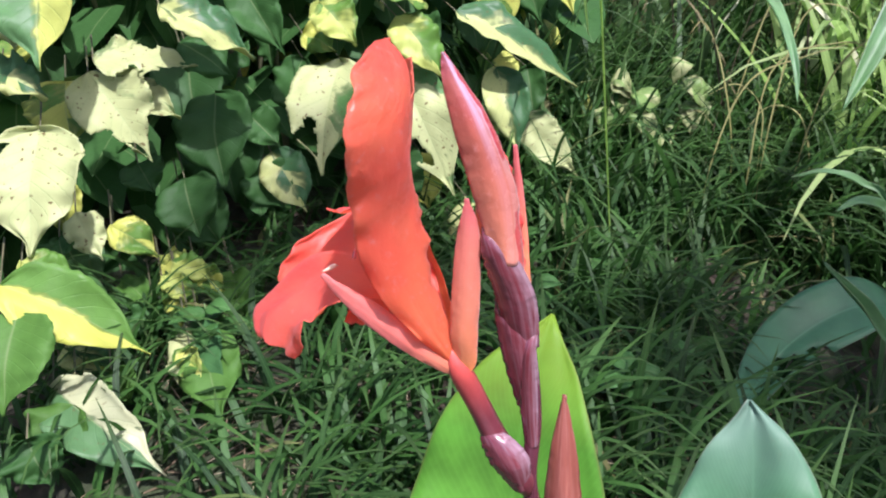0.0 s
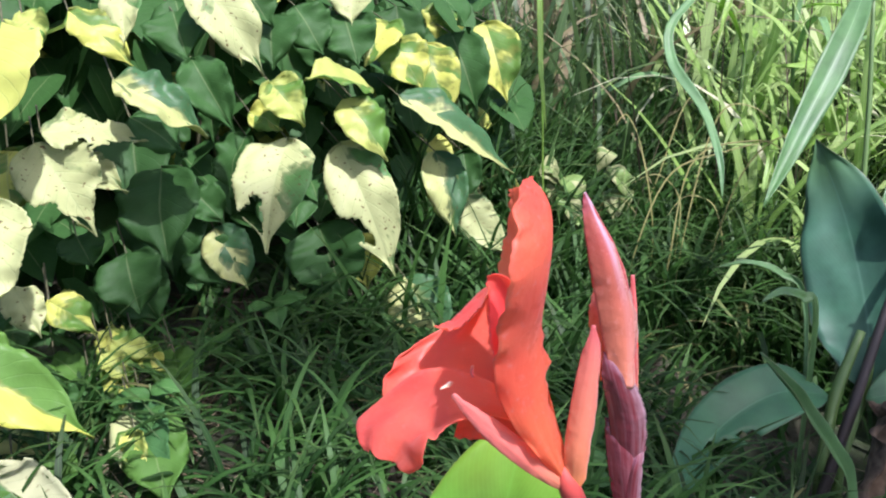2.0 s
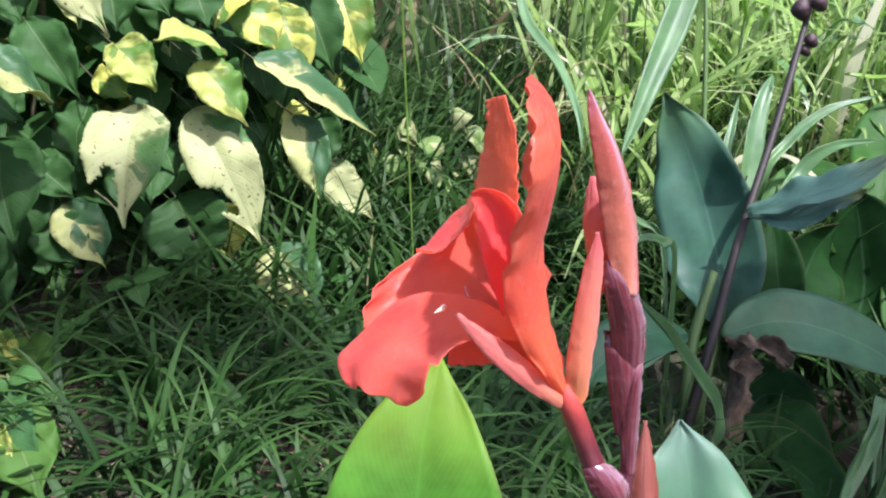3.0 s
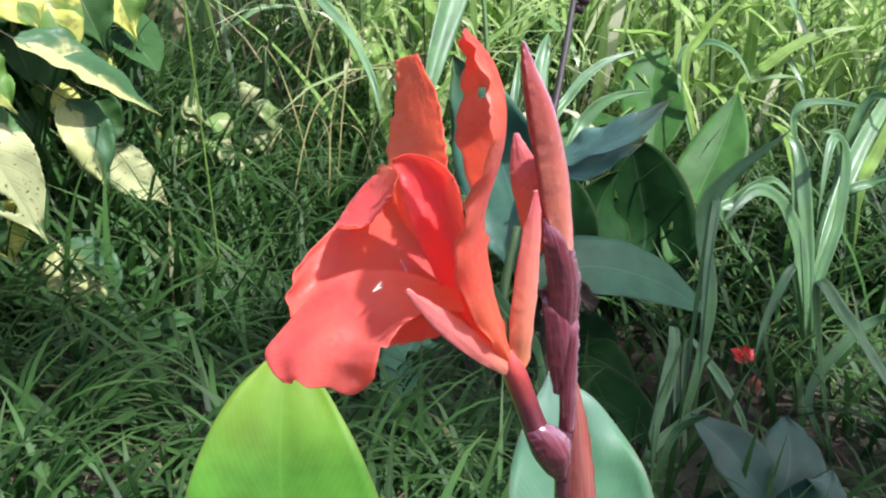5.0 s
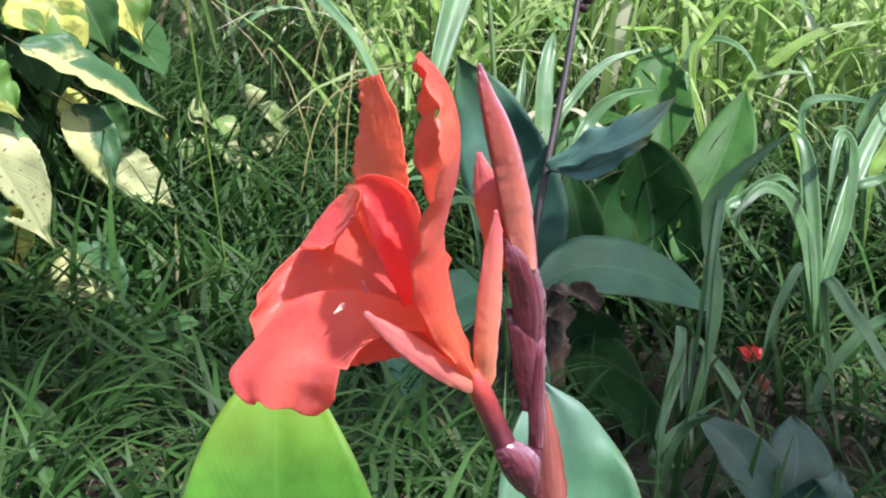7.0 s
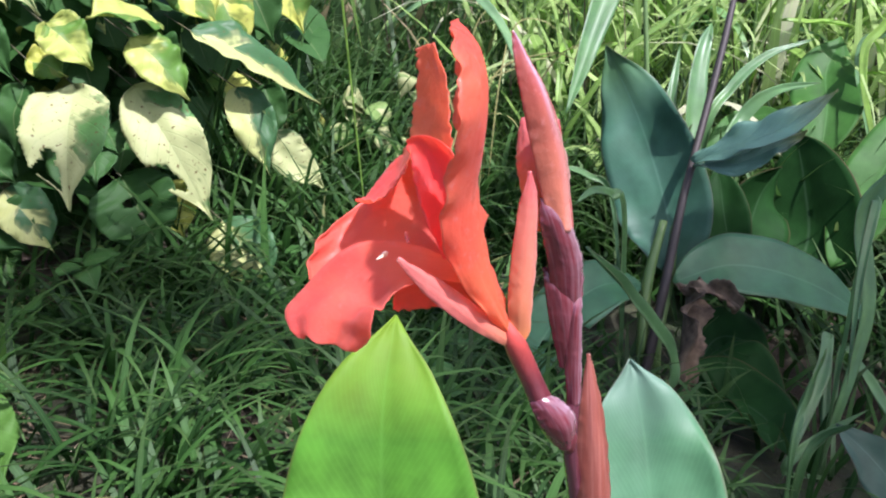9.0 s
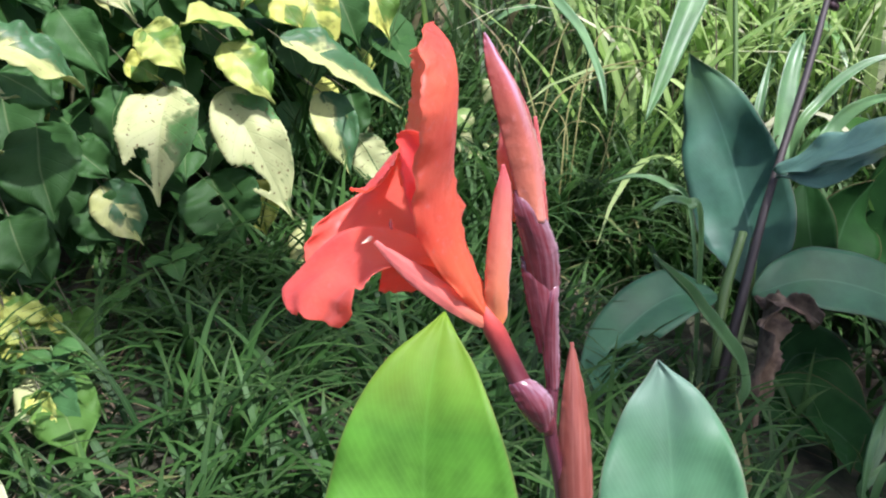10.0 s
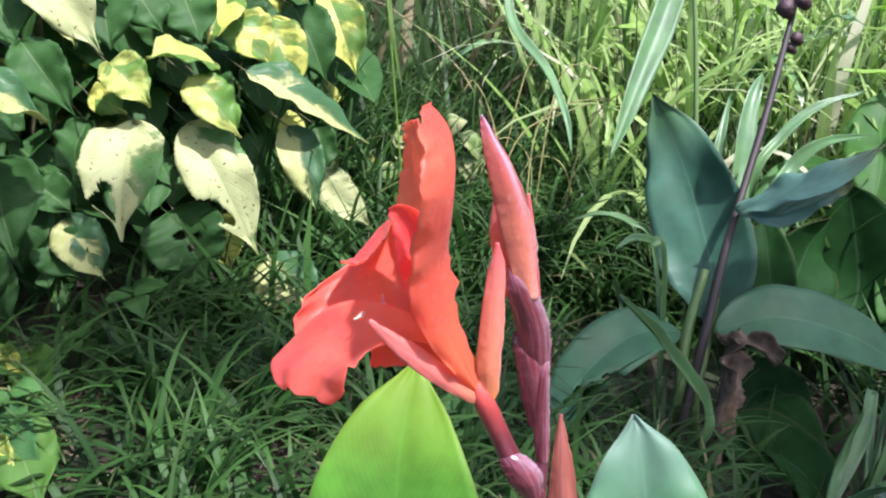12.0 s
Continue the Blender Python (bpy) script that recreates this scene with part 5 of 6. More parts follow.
rng = random.Random(41)
placed = []
while len(placed) < 28:
    x = rng.uniform(0.95, 3.3)
    y = 2.0 - 0.32 * x + rng.uniform(0.0, 1.25)
    if x < 0.42 * y + 0.15 or any(math.hypot(x - a, y - b) < 0.17 for a, b in placed):
        continue
    placed.append((x, y))
    reed(x, y, rng.uniform(0.55, 0.95), rng.choice((5, 6, 7)), 500 + len(placed))
hanging = thing("grass_clump", (0.28, 1.25, ground_at(0.28, 1.25)), "single long yellow-green grass blade bending over", "grass")
add_leaf("blade", [(0.28, 1.25, ground_at(0.28, 1.25)), (0.27, 1.20, 0.35), (0.24, 1.08, 0.72), (0.20, 0.93, 0.70), (0.172, 0.814, 0.499), (0.170, 0.794, 0.453), (0.169, 0.775, 0.407)], 0.0045, (0.1, -1.0, 0.4), M["strap_lit"], hanging, shape="strap", fold=0.3, along=40, across=4, wave=0.001, seed=190)
adopt(hanging)
dry_stems = thing("grass_clump", (0.80, 2.10, ground_at(0.80, 2.10)), "dry yellow grass stems arching over the green blades", "grass")
add_leaf("stem", [(0.531, 1.525, ground_at(0.531, 1.525)), (0.531, 1.475, -0.049), (0.617, 1.507, 0.121), (0.725, 1.480, 0.172), (0.851, 1.441, 0.204)], 0.0022, (0.1, -0.8, 0.6), M["dry_stem"], dry_stems, shape="strap", fold=0.5, along=24, across=4, wave=0.002, seed=180)
add_leaf("stem", [(0.625, 1.553, ground_at(0.625, 1.553)), (0.625, 1.503, -0.061), (0.690, 1.552, 0.138), (0.812, 1.519, 0.181), (0.859, 1.479, 0.166)], 0.0022, (0.1, -0.8, 0.6), M["dry_stem"], dry_stems, shape="strap", fold=0.5, along=24, across=4, wave=0.002, seed=181)
add_leaf("stem", [(0.675, 1.604, ground_at(0.675, 1.604)), (0.675, 1.554, -0.045), (0.766, 1.619, 0.206), (0.838, 1.594, 0.238), (0.900, 1.524, 0.165)], 0.0022, (0.1, -0.8, 0.6), M["dry_stem"], dry_stems, shape="strap", fold=0.5, along=24, across=4, wave=0.002, seed=182)
add_leaf("stem", [(0.629, 1.666, ground_at(0.629, 1.666)), (0.629, 1.616, -0.055), (0.621, 1.680, 0.136), (0.590, 1.700, 0.216), (0.554, 1.679, 0.198)], 0.0022, (0.1, -0.8, 0.6), M["dry_stem"], dry_stems, shape="strap", fold=0.5, along=24, across=4, wave=0.002, seed=183)
add_leaf("stem", [(0.773, 1.664, ground_at(0.773, 1.664)), (0.773, 1.614, -0.108), (0.851, 1.650, 0.068), (0.936, 1.644, 0.152), (1.031, 1.601, 0.160)], 0.0022, (0.1, -0.8, 0.6), M["dry_stem"], dry_stems, shape="strap", fold=0.5, along=24, across=4, wave=0.002, seed=184)
add_leaf("stem", [(0.715, 1.736, ground_at(0.715, 1.736)), (0.715, 1.686, -0.105), (0.728, 1.708, 0.003), (0.677, 1.724, 0.064), (0.592, 1.714, 0.044)], 0.0022, (0.1, -0.8, 0.6), M["dry_stem"], dry_stems, shape="strap", fold=0.5, along=24, across=4, wave=0.002, seed=185)
add_leaf("stem", [(0.837, 1.739, ground_at(0.837, 1.739)), (0.837, 1.689, -0.157), (0.825, 1.725, -0.031), (0.754, 1.734, 0.000), (0.688, 1.706, -0.048)], 0.0022, (0.1, -0.8, 0.6), M["dry_stem"], dry_stems, shape="strap", fold=0.5, along=24, across=4, wave=0.002, seed=186)
add_leaf("stem", [(0.658, 1.863, ground_at(0.658, 1.863)), (0.658, 1.813, -0.102), (0.717, 1.829, 0.020), (0.802, 1.867, 0.205), (0.887, 1.846, 0.253)], 0.0022, (0.1, -0.8, 0.6), M["dry_stem"], dry_stems, shape="strap", fold=0.5, along=24, across=4, wave=0.002, seed=187)
adopt(dry_stems)

# ---- the variegated shrub ----
shrub = thing("shrub", (-0.45, 1.35, ground_at(-0.45, 1.35)), "leafy shrub with drooping cream, yellow and dark green leaves, some eaten", "shrub")
shrub_count = 0


def shrub_leaf(base, middle, tip, half, face, kind, bites=()):
    global shrub_count
    shrub_count += 1
    fine = 2 if bites else 1
    add_leaf("leaf", [base, middle, tip], half, face, M[kind], shrub, shape="ovate", fold=0.10 + 0.30 * (shrub_count * 0.618 % 1.0), teeth=0.03, wave=0.010, along=26 * fine, across=12 * fine, bites=bites, seed=200 + shrub_count, thick=0.0005)
    foot = (base[0] - 0.03, base[1] + 0.10, base[2] - 0.01 + 0.03)
    tube("leaf_stalk", [(*base, 0.0012), (*(0.5 * (a + b) for a, b in zip(base, foot)), 0.0012), (*foot, 0.0015)], M["twig"], shrub, sides=5, n=5)


shrub_leaf((-0.153, 1.216, 0.324), (-0.179, 1.135, 0.265), (-0.197, 1.082, 0.177), 0.064, (-0.171, -0.697, 0.697), "cream", bites=((0.80, 0.74, 0.10), (0.72, 0.62, 0.05)))
shrub_leaf((-0.067, 1.290, 0.293), (-0.032, 1.225, 0.201), (0.007, 1.195, 0.072), 0.056, (-0.091, -0.680, 0.727), "cream", bites=((0.90, 0.62, 0.08), (0.78, 0.70, 0.06)))
shrub_leaf((0.047, 1.384, 0.354), (0.141, 1.376, 0.296), (0.257, 1.389, 0.187), 0.045, (-0.170, -0.469, 0.867), "half")
shrub_leaf((0.112, 1.412, 0.238), (0.124, 1.360, 0.175), (0.133, 1.332, 0.088), 0.042, (0.050, -0.709, 0.703), "half")
shrub_leaf((0.159, 1.423, 0.140), (0.190, 1.401, 0.093), (0.252, 1.392, 0.010), 0.040, (-0.283, -0.578, 0.765), "cream")
shrub_leaf((-0.117, 1.258, 0.159), (-0.102, 1.222, 0.106), (-0.081, 1.207, 0.034), 0.070, (-0.180, -0.736, 0.653), "green", bites=((0.55, 0.35, 0.06), (0.38, 0.45, 0.05), (0.50, 0.55, 0.04)))
shrub_leaf((-0.044, 1.307, 0.124), (-0.044, 1.270, 0.086), (-0.041, 1.248, 0.034), 0.040, (-0.171, -0.697, 0.697), "lime")
shrub_leaf((-0.278, 1.152, 0.471), (-0.254, 1.124, 0.427), (-0.224, 1.110, 0.363), 0.038, (-0.208, -0.572, 0.793), "green")
shrub_leaf((-0.361, 1.001, 0.468), (-0.306, 0.992, 0.437), (-0.249, 0.995, 0.382), 0.035, (-0.113, -0.464, 0.879), "half")
shrub_leaf((-0.358, 1.048, 0.408), (-0.325, 1.039, 0.387), (-0.291, 1.040, 0.351), 0.034, (-0.131, -0.535, 0.834), "green")
shrub_leaf((-0.172, 1.221, 0.418), (-0.148, 1.199, 0.392), (-0.121, 1.188, 0.350), 0.038, (-0.138, -0.563, 0.815), "yellow")
shrub_leaf((-0.008, 1.333, 0.381), (-0.064, 1.275, 0.411), (-0.115, 1.235, 0.418), 0.044, (-0.153, -0.625, 0.765), "yellow")
shrub_leaf((-0.056, 1.282, 0.373), (-0.024, 1.247, 0.334), (0.009, 1.226, 0.272), 0.040, (-0.074, -0.552, 0.830), "yellow")
shrub_leaf((-0.032, 1.335, 0.357), (-0.014, 1.316, 0.333), (0.005, 1.306, 0.298), 0.036, (-0.074, -0.552, 0.830), "green")
shrub_leaf((-0.337, 1.108, 0.319), (-0.338, 1.054, 0.269), (-0.333, 1.020, 0.198), 0.061, (-0.171, -0.697, 0.697), "green")
shrub_leaf((-0.302, 1.147, 0.268), (-0.281, 1.130, 0.249), (-0.258, 1.123, 0.218), 0.032, (-0.153, -0.625, 0.765), "green")
shrub_leaf((-0.278, 1.138, 0.208), (-0.254, 1.109, 0.169), (-0.232, 1.096, 0.115), 0.039, (0.053, -0.746, 0.664), "half")
shrub_leaf((-0.306, 1.133, 0.191), (-0.285, 1.109, 0.162), (-0.265, 1.097, 0.121), 0.042, (0.053, -0.746, 0.664), "green")
shrub_leaf((-0.210, 1.247, 0.367), (-0.186, 1.239, 0.356), (-0.160, 1.238, 0.334), 0.029, (-0.145, -0.593, 0.792), "lime")
shrub_leaf((-0.389, 1.023, 0.218), (-0.381, 0.989, 0.187), (-0.370, 0.967, 0.142), 0.051, (-0.153, -0.625, 0.765), "green")
shrub_leaf((-0.401, 0.914, 0.134), (-0.375, 0.906, 0.123), (-0.347, 0.905, 0.101), 0.021, (-0.131, -0.535, 0.834), "yellow")
shrub_leaf((-0.391, 0.883, 0.101), (-0.388, 0.854, 0.085), (-0.384, 0.833, 0.059), 0.025, (-0.153, -0.625, 0.765), "lime")
shrub_leaf((-0.357, 0.791, 0.101), (-0.332, 0.711, 0.083), (-0.306, 0.654, 0.045), 0.036, (-0.021, -0.734, 0.679), "edged")
shrub_leaf((-0.326, 0.931, 0.096), (-0.315, 0.882, 0.079), (-0.301, 0.846, 0.048), 0.034, (-0.162, -0.660, 0.734), "green_lit")
shrub_leaf((0.112, 1.524, 0.427), (0.128, 1.473, 0.366), (0.145, 1.445, 0.278), 0.050, (-0.019, -0.661, 0.750), "lime")
shrub_leaf((0.045, 1.475, 0.450), (0.069, 1.440, 0.409), (0.097, 1.420, 0.347), 0.049, (-0.138, -0.563, 0.815), "lime")
shrub_leaf((0.182, 1.616, 0.433), (0.198, 1.566, 0.370), (0.219, 1.539, 0.280), 0.056, (-0.153, -0.625, 0.765), "green")
shrub_leaf((0.270, 1.701, 0.440), (0.280, 1.645, 0.374), (0.295, 1.614, 0.281), 0.056, (-0.162, -0.660, 0.734), "lime")
shrub_leaf((-0.305, 1.216, 0.536), (-0.295, 1.181, 0.509), (-0.283, 1.157, 0.467), 0.050, (-0.138, -0.563, 0.815), "green")
shrub_leaf((-0.160, 1.337, 0.512), (-0.165, 1.288, 0.481), (-0.166, 1.254, 0.432), 0.054, (-0.153, -0.625, 0.765), "green")
shrub_leaf((-0.040, 1.433, 0.502), (-0.032, 1.393, 0.464), (-0.021, 1.367, 0.409), 0.052, (-0.153, -0.625, 0.765), "green")
shrub_leaf((0.182, 1.518, 0.207), (0.181, 1.481, 0.169), (0.183, 1.459, 0.115), 0.035, (-0.171, -0.697, 0.697), "green")
shrub_leaf((-0.501, 0.857, 0.354), (-0.504, 0.794, 0.303), (-0.510, 0.752, 0.228), 0.065, (0.073, -0.675, 0.735), "cream", bites=((0.85, 0.2, 0.05),))
shrub_leaf((-0.499, 0.882, 0.233), (-0.482, 0.858, 0.210), (-0.465, 0.843, 0.176), 0.026, (0.000, -0.637, 0.771), "cream")
shrub_leaf((-0.526, 0.696, 0.221), (-0.453, 0.684, 0.183), (-0.378, 0.690, 0.113), 0.042, (-0.054, -0.490, 0.870), "parted")
shrub_leaf((-0.523, 0.753, 0.223), (-0.492, 0.745, 0.210), (-0.460, 0.745, 0.184), 0.026, (0.000, -0.545, 0.839), "yellow")
shrub_leaf((-0.505, 0.674, 0.195), (-0.508, 0.624, 0.161), (-0.513, 0.592, 0.112), 0.056, (0.082, -0.752, 0.655), "green_lit")
shrub_leaf((-0.483, 0.652, 0.104), (-0.415, 0.586, 0.092), (-0.340, 0.541, 0.048), 0.039, (-0.183, -0.552, 0.814), "banded")
shrub_leaf((-0.459, 0.980, 0.409), (-0.397, 0.995, 0.403), (-0.335, 1.025, 0.373), 0.038, (0.000, -0.545, 0.839), "cream", bites=((1.00, 0.35, 0.12), (0.02, 0.55, 0.12), (0.95, 0.72, 0.12), (0.45, 1.0, 0.10)))
shrub_leaf((-0.473, 0.987, 0.393), (-0.437, 0.958, 0.343), (-0.404, 0.948, 0.270), 0.053, (0.069, -0.639, 0.766), "cream", bites=((0.05, 0.75, 0.10), (0.95, 0.72, 0.13), (0.70, 0.88, 0.10)))
shrub_leaf((-0.457, 1.013, 0.367), (-0.413, 1.003, 0.348), (-0.369, 1.006, 0.311), 0.029, (0.000, -0.604, 0.797), "cream")
shrub_leaf((-0.529, 0.952, 0.522), (-0.521, 0.910, 0.494), (-0.512, 0.880, 0.450), 0.046, (0.000, -0.604, 0.797), "cream")
shrub_leaf((-0.556, 0.887, 0.429), (-0.521, 0.875, 0.416), (-0.486, 0.872, 0.389), 0.028, (0.000, -0.545, 0.839), "half")
shrub_leaf((-0.516, 1.012, 0.380), (-0.510, 0.973, 0.349), (-0.505, 0.947, 0.302), 0.054, (0.000, -0.672, 0.741), "lime")
shrub_leaf((-0.384, 1.182, 0.375), (-0.379, 1.130, 0.323), (-0.373, 1.099, 0.249), 0.058, (0.000, -0.710, 0.704), "green")
shrub_leaf((-0.360, 1.176, 0.262), (-0.351, 1.134, 0.211), (-0.343, 1.111, 0.140), 0.069, (0.000, -0.710, 0.704), "green")
shrub_leaf((-0.410, 1.058, 0.189), (-0.382, 1.033, 0.153), (-0.355, 1.023, 0.101), 0.048, (0.000, -0.672, 0.741), "green")
shrub_leaf((-0.465, 1.064, 0.237), (-0.453, 1.047, 0.220), (-0.442, 1.037, 0.195), 0.034, (0.000, -0.637, 0.771), "green")
shrub_leaf((-0.477, 0.932, 0.191), (-0.448, 0.920, 0.173), (-0.418, 0.917, 0.143), 0.027, (0.000, -0.573, 0.820), "lime")
shrub_leaf((-0.374, 0.925, 0.111), (-0.355, 0.911, 0.100), (-0.335, 0.903, 0.080), 0.020, (0.000, -0.573, 0.820), "lime")
shrub_leaf((-0.412, 0.889, 0.125), (-0.387, 0.875, 0.109), (-0.363, 0.869, 0.081), 0.018, (0.000, -0.573, 0.820), "yellow")
shrub_leaf((-0.338, 0.768, 0.094), (-0.316, 0.692, 0.078), (-0.298, 0.638, 0.043), 0.039, (0.162, -0.749, 0.643), "green_lit")
shrub_leaf((-0.342, 0.723, 0.100), (-0.338, 0.694, 0.080), (-0.333, 0.675, 0.050), 0.016, (-0.152, -0.693, 0.705), "lime")
shrub_leaf((-0.429, 0.689, 0.098), (-0.420, 0.678, 0.082), (-0.410, 0.674, 0.059), 0.024, (0.000, -0.672, 0.741), "green_lit")
shrub_leaf((-0.506, 0.765, 0.101), (-0.479, 0.748, 0.089), (-0.453, 0.739, 0.066), 0.030, (0.000, -0.573, 0.820), "half")
shrub_leaf((-0.422, 0.858, 0.100), (-0.427, 0.834, 0.082), (-0.432, 0.818, 0.054), 0.025, (0.000, -0.672, 0.741), "green")
shrub_leaf((-0.526, 0.873, 0.203), (-0.521, 0.857, 0.195), (-0.515, 0.846, 0.181), 0.024, (0.000, -0.637, 0.771), "green")
shrub_leaf((-0.447, 0.618, 0.099), (-0.462, 0.596, 0.081), (-0.477, 0.583, 0.053), 0.038, (0.000, -0.672, 0.741), "green_lit")
shrub_leaf((-0.478, 0.558, 0.100), (-0.468, 0.545, 0.082), (-0.459, 0.539, 0.055), 0.033, (0.000, -0.637, 0.771), "green")
shrub_leaf((0.026, 1.235, 0.057), (0.051, 1.187, 0.013), (0.084, 1.158, -0.051), 0.055, (-0.250, -0.673, 0.696), "half")
shrub_leaf((-0.469, 0.952, 0.553), (-0.470, 0.882, 0.502), (-0.472, 0.838, 0.428), 0.059, (0.030, -0.754, 0.657), "split")
shrub_leaf((-0.419, 1.067, 0.555), (-0.380, 1.049, 0.525), (-0.341, 1.045, 0.477), 0.029, (-0.040, -0.606, 0.794), "lime")
shrub_leaf((-0.349, 1.124, 0.586), (-0.350, 1.079, 0.552), (-0.350, 1.049, 0.503), 0.031, (-0.046, -0.710, 0.703), "cream")
shrub_leaf((-0.262, 1.194, 0.585), (-0.219, 1.158, 0.527), (-0.173, 1.142, 0.440), 0.046, (-0.098, -0.569, 0.816), "cream")
shrub_leaf((-0.462, 1.010, 0.558), (-0.448, 0.990, 0.544), (-0.434, 0.978, 0.522), 0.024, (-0.040, -0.606, 0.794), "yellow")
shrub_leaf((-0.209, 1.304, 0.569), (-0.185, 1.285, 0.539), (-0.160, 1.277, 0.496), 0.043, (-0.042, -0.639, 0.768), "green")
shrub_leaf((-0.305, 1.257, 0.551), (-0.294, 1.223, 0.516), (-0.282, 1.203, 0.467), 0.046, (-0.046, -0.710, 0.703), "green")
shrub_leaf((-0.124, 1.411, 0.520), (-0.103, 1.384, 0.484), (-0.081, 1.373, 0.433), 0.046, (-0.046, -0.710, 0.703), "green")
shrub_leaf((-0.020, 1.470, 0.550), (-0.024, 1.430, 0.522), (-0.027, 1.404, 0.480), 0.042, (-0.046, -0.710, 0.703), "cream")
shrub_leaf((0.179, 1.733, 0.490), (0.180, 1.691, 0.450), (0.182, 1.665, 0.393), 0.047, (-0.046, -0.710, 0.703), "lime")
shrub_leaf((0.045, 1.495, 0.473), (0.016, 1.435, 0.449), (-0.012, 1.393, 0.406), 0.047, (-0.044, -0.673, 0.738), "lime")
shrub_leaf((0.122, 1.581, 0.405), (0.120, 1.531, 0.359), (0.120, 1.502, 0.294), 0.051, (-0.046, -0.710, 0.703), "green")
shrub_leaf((0.235, 1.789, 0.422), (0.246, 1.742, 0.363), (0.258, 1.718, 0.281), 0.051, (-0.046, -0.710, 0.703), "green")
shrub_leaf((-0.509, 1.020, 0.154), (-0.472, 0.990, 0.148), (-0.434, 0.960, 0.121), 0.028, (0.000, -0.573, 0.820), "lime")
shrub_leaf((-0.455, 0.900, 0.073), (-0.438, 0.870, 0.052), (-0.413, 0.840, 0.020), 0.026, (-0.050, -0.672, 0.741), "edged")
shrub_leaf((-0.348, 1.000, 0.069), (-0.333, 0.970, 0.042), (-0.308, 0.940, 0.008), 0.030, (0.000, -0.672, 0.741), "green_lit")
shrub_leaf((-0.492, 0.950, 0.099), (-0.462, 0.920, 0.091), (-0.436, 0.890, 0.066), 0.022, (0.000, -0.573, 0.820), "green_lit")
shrub_leaf((-0.419, 1.000, 0.117), (-0.421, 0.970, 0.104), (-0.435, 0.940, 0.086), 0.020, (0.000, -0.637, 0.771), "lime")

rng = random.Random(7)
FRONT = (1.19, 0.77, 0.45)   # the leaning front of the shrub: y from x and z
kinds = ["green"] * 8 + ["lime"] * 2 + ["half"]
kinds_front = ["green"] * 5 + ["lime"] * 3 + ["half"] * 2 + ["yellow", "cream"]
for k in range(42):
    # between the leading leaves
    x, z = rng.uniform(-1.1, 0.15), rng.uniform(0.12, 0.85)
    y = FRONT[0] + FRONT[1] * x + FRONT[2] * z + rng.uniform(0.12, 0.30)
    if z < ground_at(x, y) + 0.1 or (x > 0.0 and z > 0.5):
        continue
    a, size, down = rng.uniform(-2.4, -0.7), rng.uniform(0.08, 0.13), rng.uniform(0.3, 0.85)
    way = Vector((math.cos(a) * (1 - down), math.sin(a) * (1 - down), -down)).normalized() * size
    tip = (x + way.x, y + way.y, z + way.z)
    face = Vector((math.cos(a) * 0.6, math.sin(a) * 0.6, rng.uniform(0.5, 1.2))).normalized()
    mid = tuple(0.5 * (p + q) + 0.12 * size * f for p, q, f in zip((x, y, z), tip, face))
    shrub_leaf((x, y, z), mid, tip, size * rng.uniform(0.3, 0.4), tuple(face), rng.choice(kinds_front) if z > 0.42 else "green")
for k in range(70):
    # leaves deeper in the shrub, in its own shade, and those above and to the side
    x = rng.uniform(-1.5, 0.25)
    y = 1.36 + 0.72 * (x + 0.1) + rng.uniform(0.05, 0.75)
    y = max(y, 0.55 + rng.uniform(0.0, 0.3))
    z = ground_at(x, y) + rng.uniform(0.06, 0.70)
    if x > 0.0 and z > 0.62:
        continue
    a = rng.uniform(-2.6, -0.5)
    size = rng.uniform(0.09, 0.15)
    down = rng.uniform(0.35, 0.9)
    way = Vector((math.cos(a) * (1 - down), math.sin(a) * (1 - down), -down)).normalized() * size
    tip = (x + way.x, y + way.y, z + way.z)
    face = Vector((math.cos(a) * 0.6, math.sin(a) * 0.6, rng.uniform(0.5, 1.2))).normalized()
    mid = tuple(0.5 * (p + q) + 0.12 * size * f for p, q, f in zip((x, y, z), tip, face))
    shrub_leaf((x, y, z), mid, tip, size * rng.uniform(0.32, 0.42), tuple(face), rng.choice(kinds))
inner = {"green": [], "lime": []}
for k in range(2600):
    # the crowded shade inside
    x = rng.uniform(-2.2, 0.35)
    y = max(1.42 + 0.72 * (x + 0.1) + rng.uniform(0.1, 1.0), 0.66 + rng.uniform(0.0, 0.9))
    z = ground_at(x, y) + rng.uniform(0.02, 0.72)
    if x > 0.05 and z > 0.55:
        continue
    a, size, down = rng.uniform(-3.1, 0.0), rng.uniform(0.09, 0.16), rng.uniform(0.2, 0.9)
    way = Vector((math.cos(a) * (1 - down), math.sin(a) * (1 - down), -down)).normalized() * size
    inner["lime" if k % 9 == 0 else "green"].append(((x, y, z), way, size * 0.36, (math.cos(a) * 0.6, math.sin(a) * 0.6, rng.uniform(0.4, 1.2))))
for kind, rows in inner.items():
    joined_leaves("inner_foliage", rows, M[kind], shrub, "crowded dark leaves inside the shrub")
for k in range(16):
    x = rng.uniform(-1.3, 0.1)
    y = 1.5 + 0.7 * x + rng.uniform(0.1, 0.6)
    top = rng.uniform(0.45, 0.9)
    dx, dy = rng.uniform(-0.15, 0.2), rng.uniform(-0.3, 0.05)
    g = ground_at(x, y)
    tube("branch", [(x, y, g, 0.007), (x + dx * 0.3, y + dy * 0.2, g + top * 0.4, 0.006), (x + dx, y + dy, g + top, 0.003)], M["twig"], shrub, sides=7, n=12, lumps=0.15)
adopt(shrub)


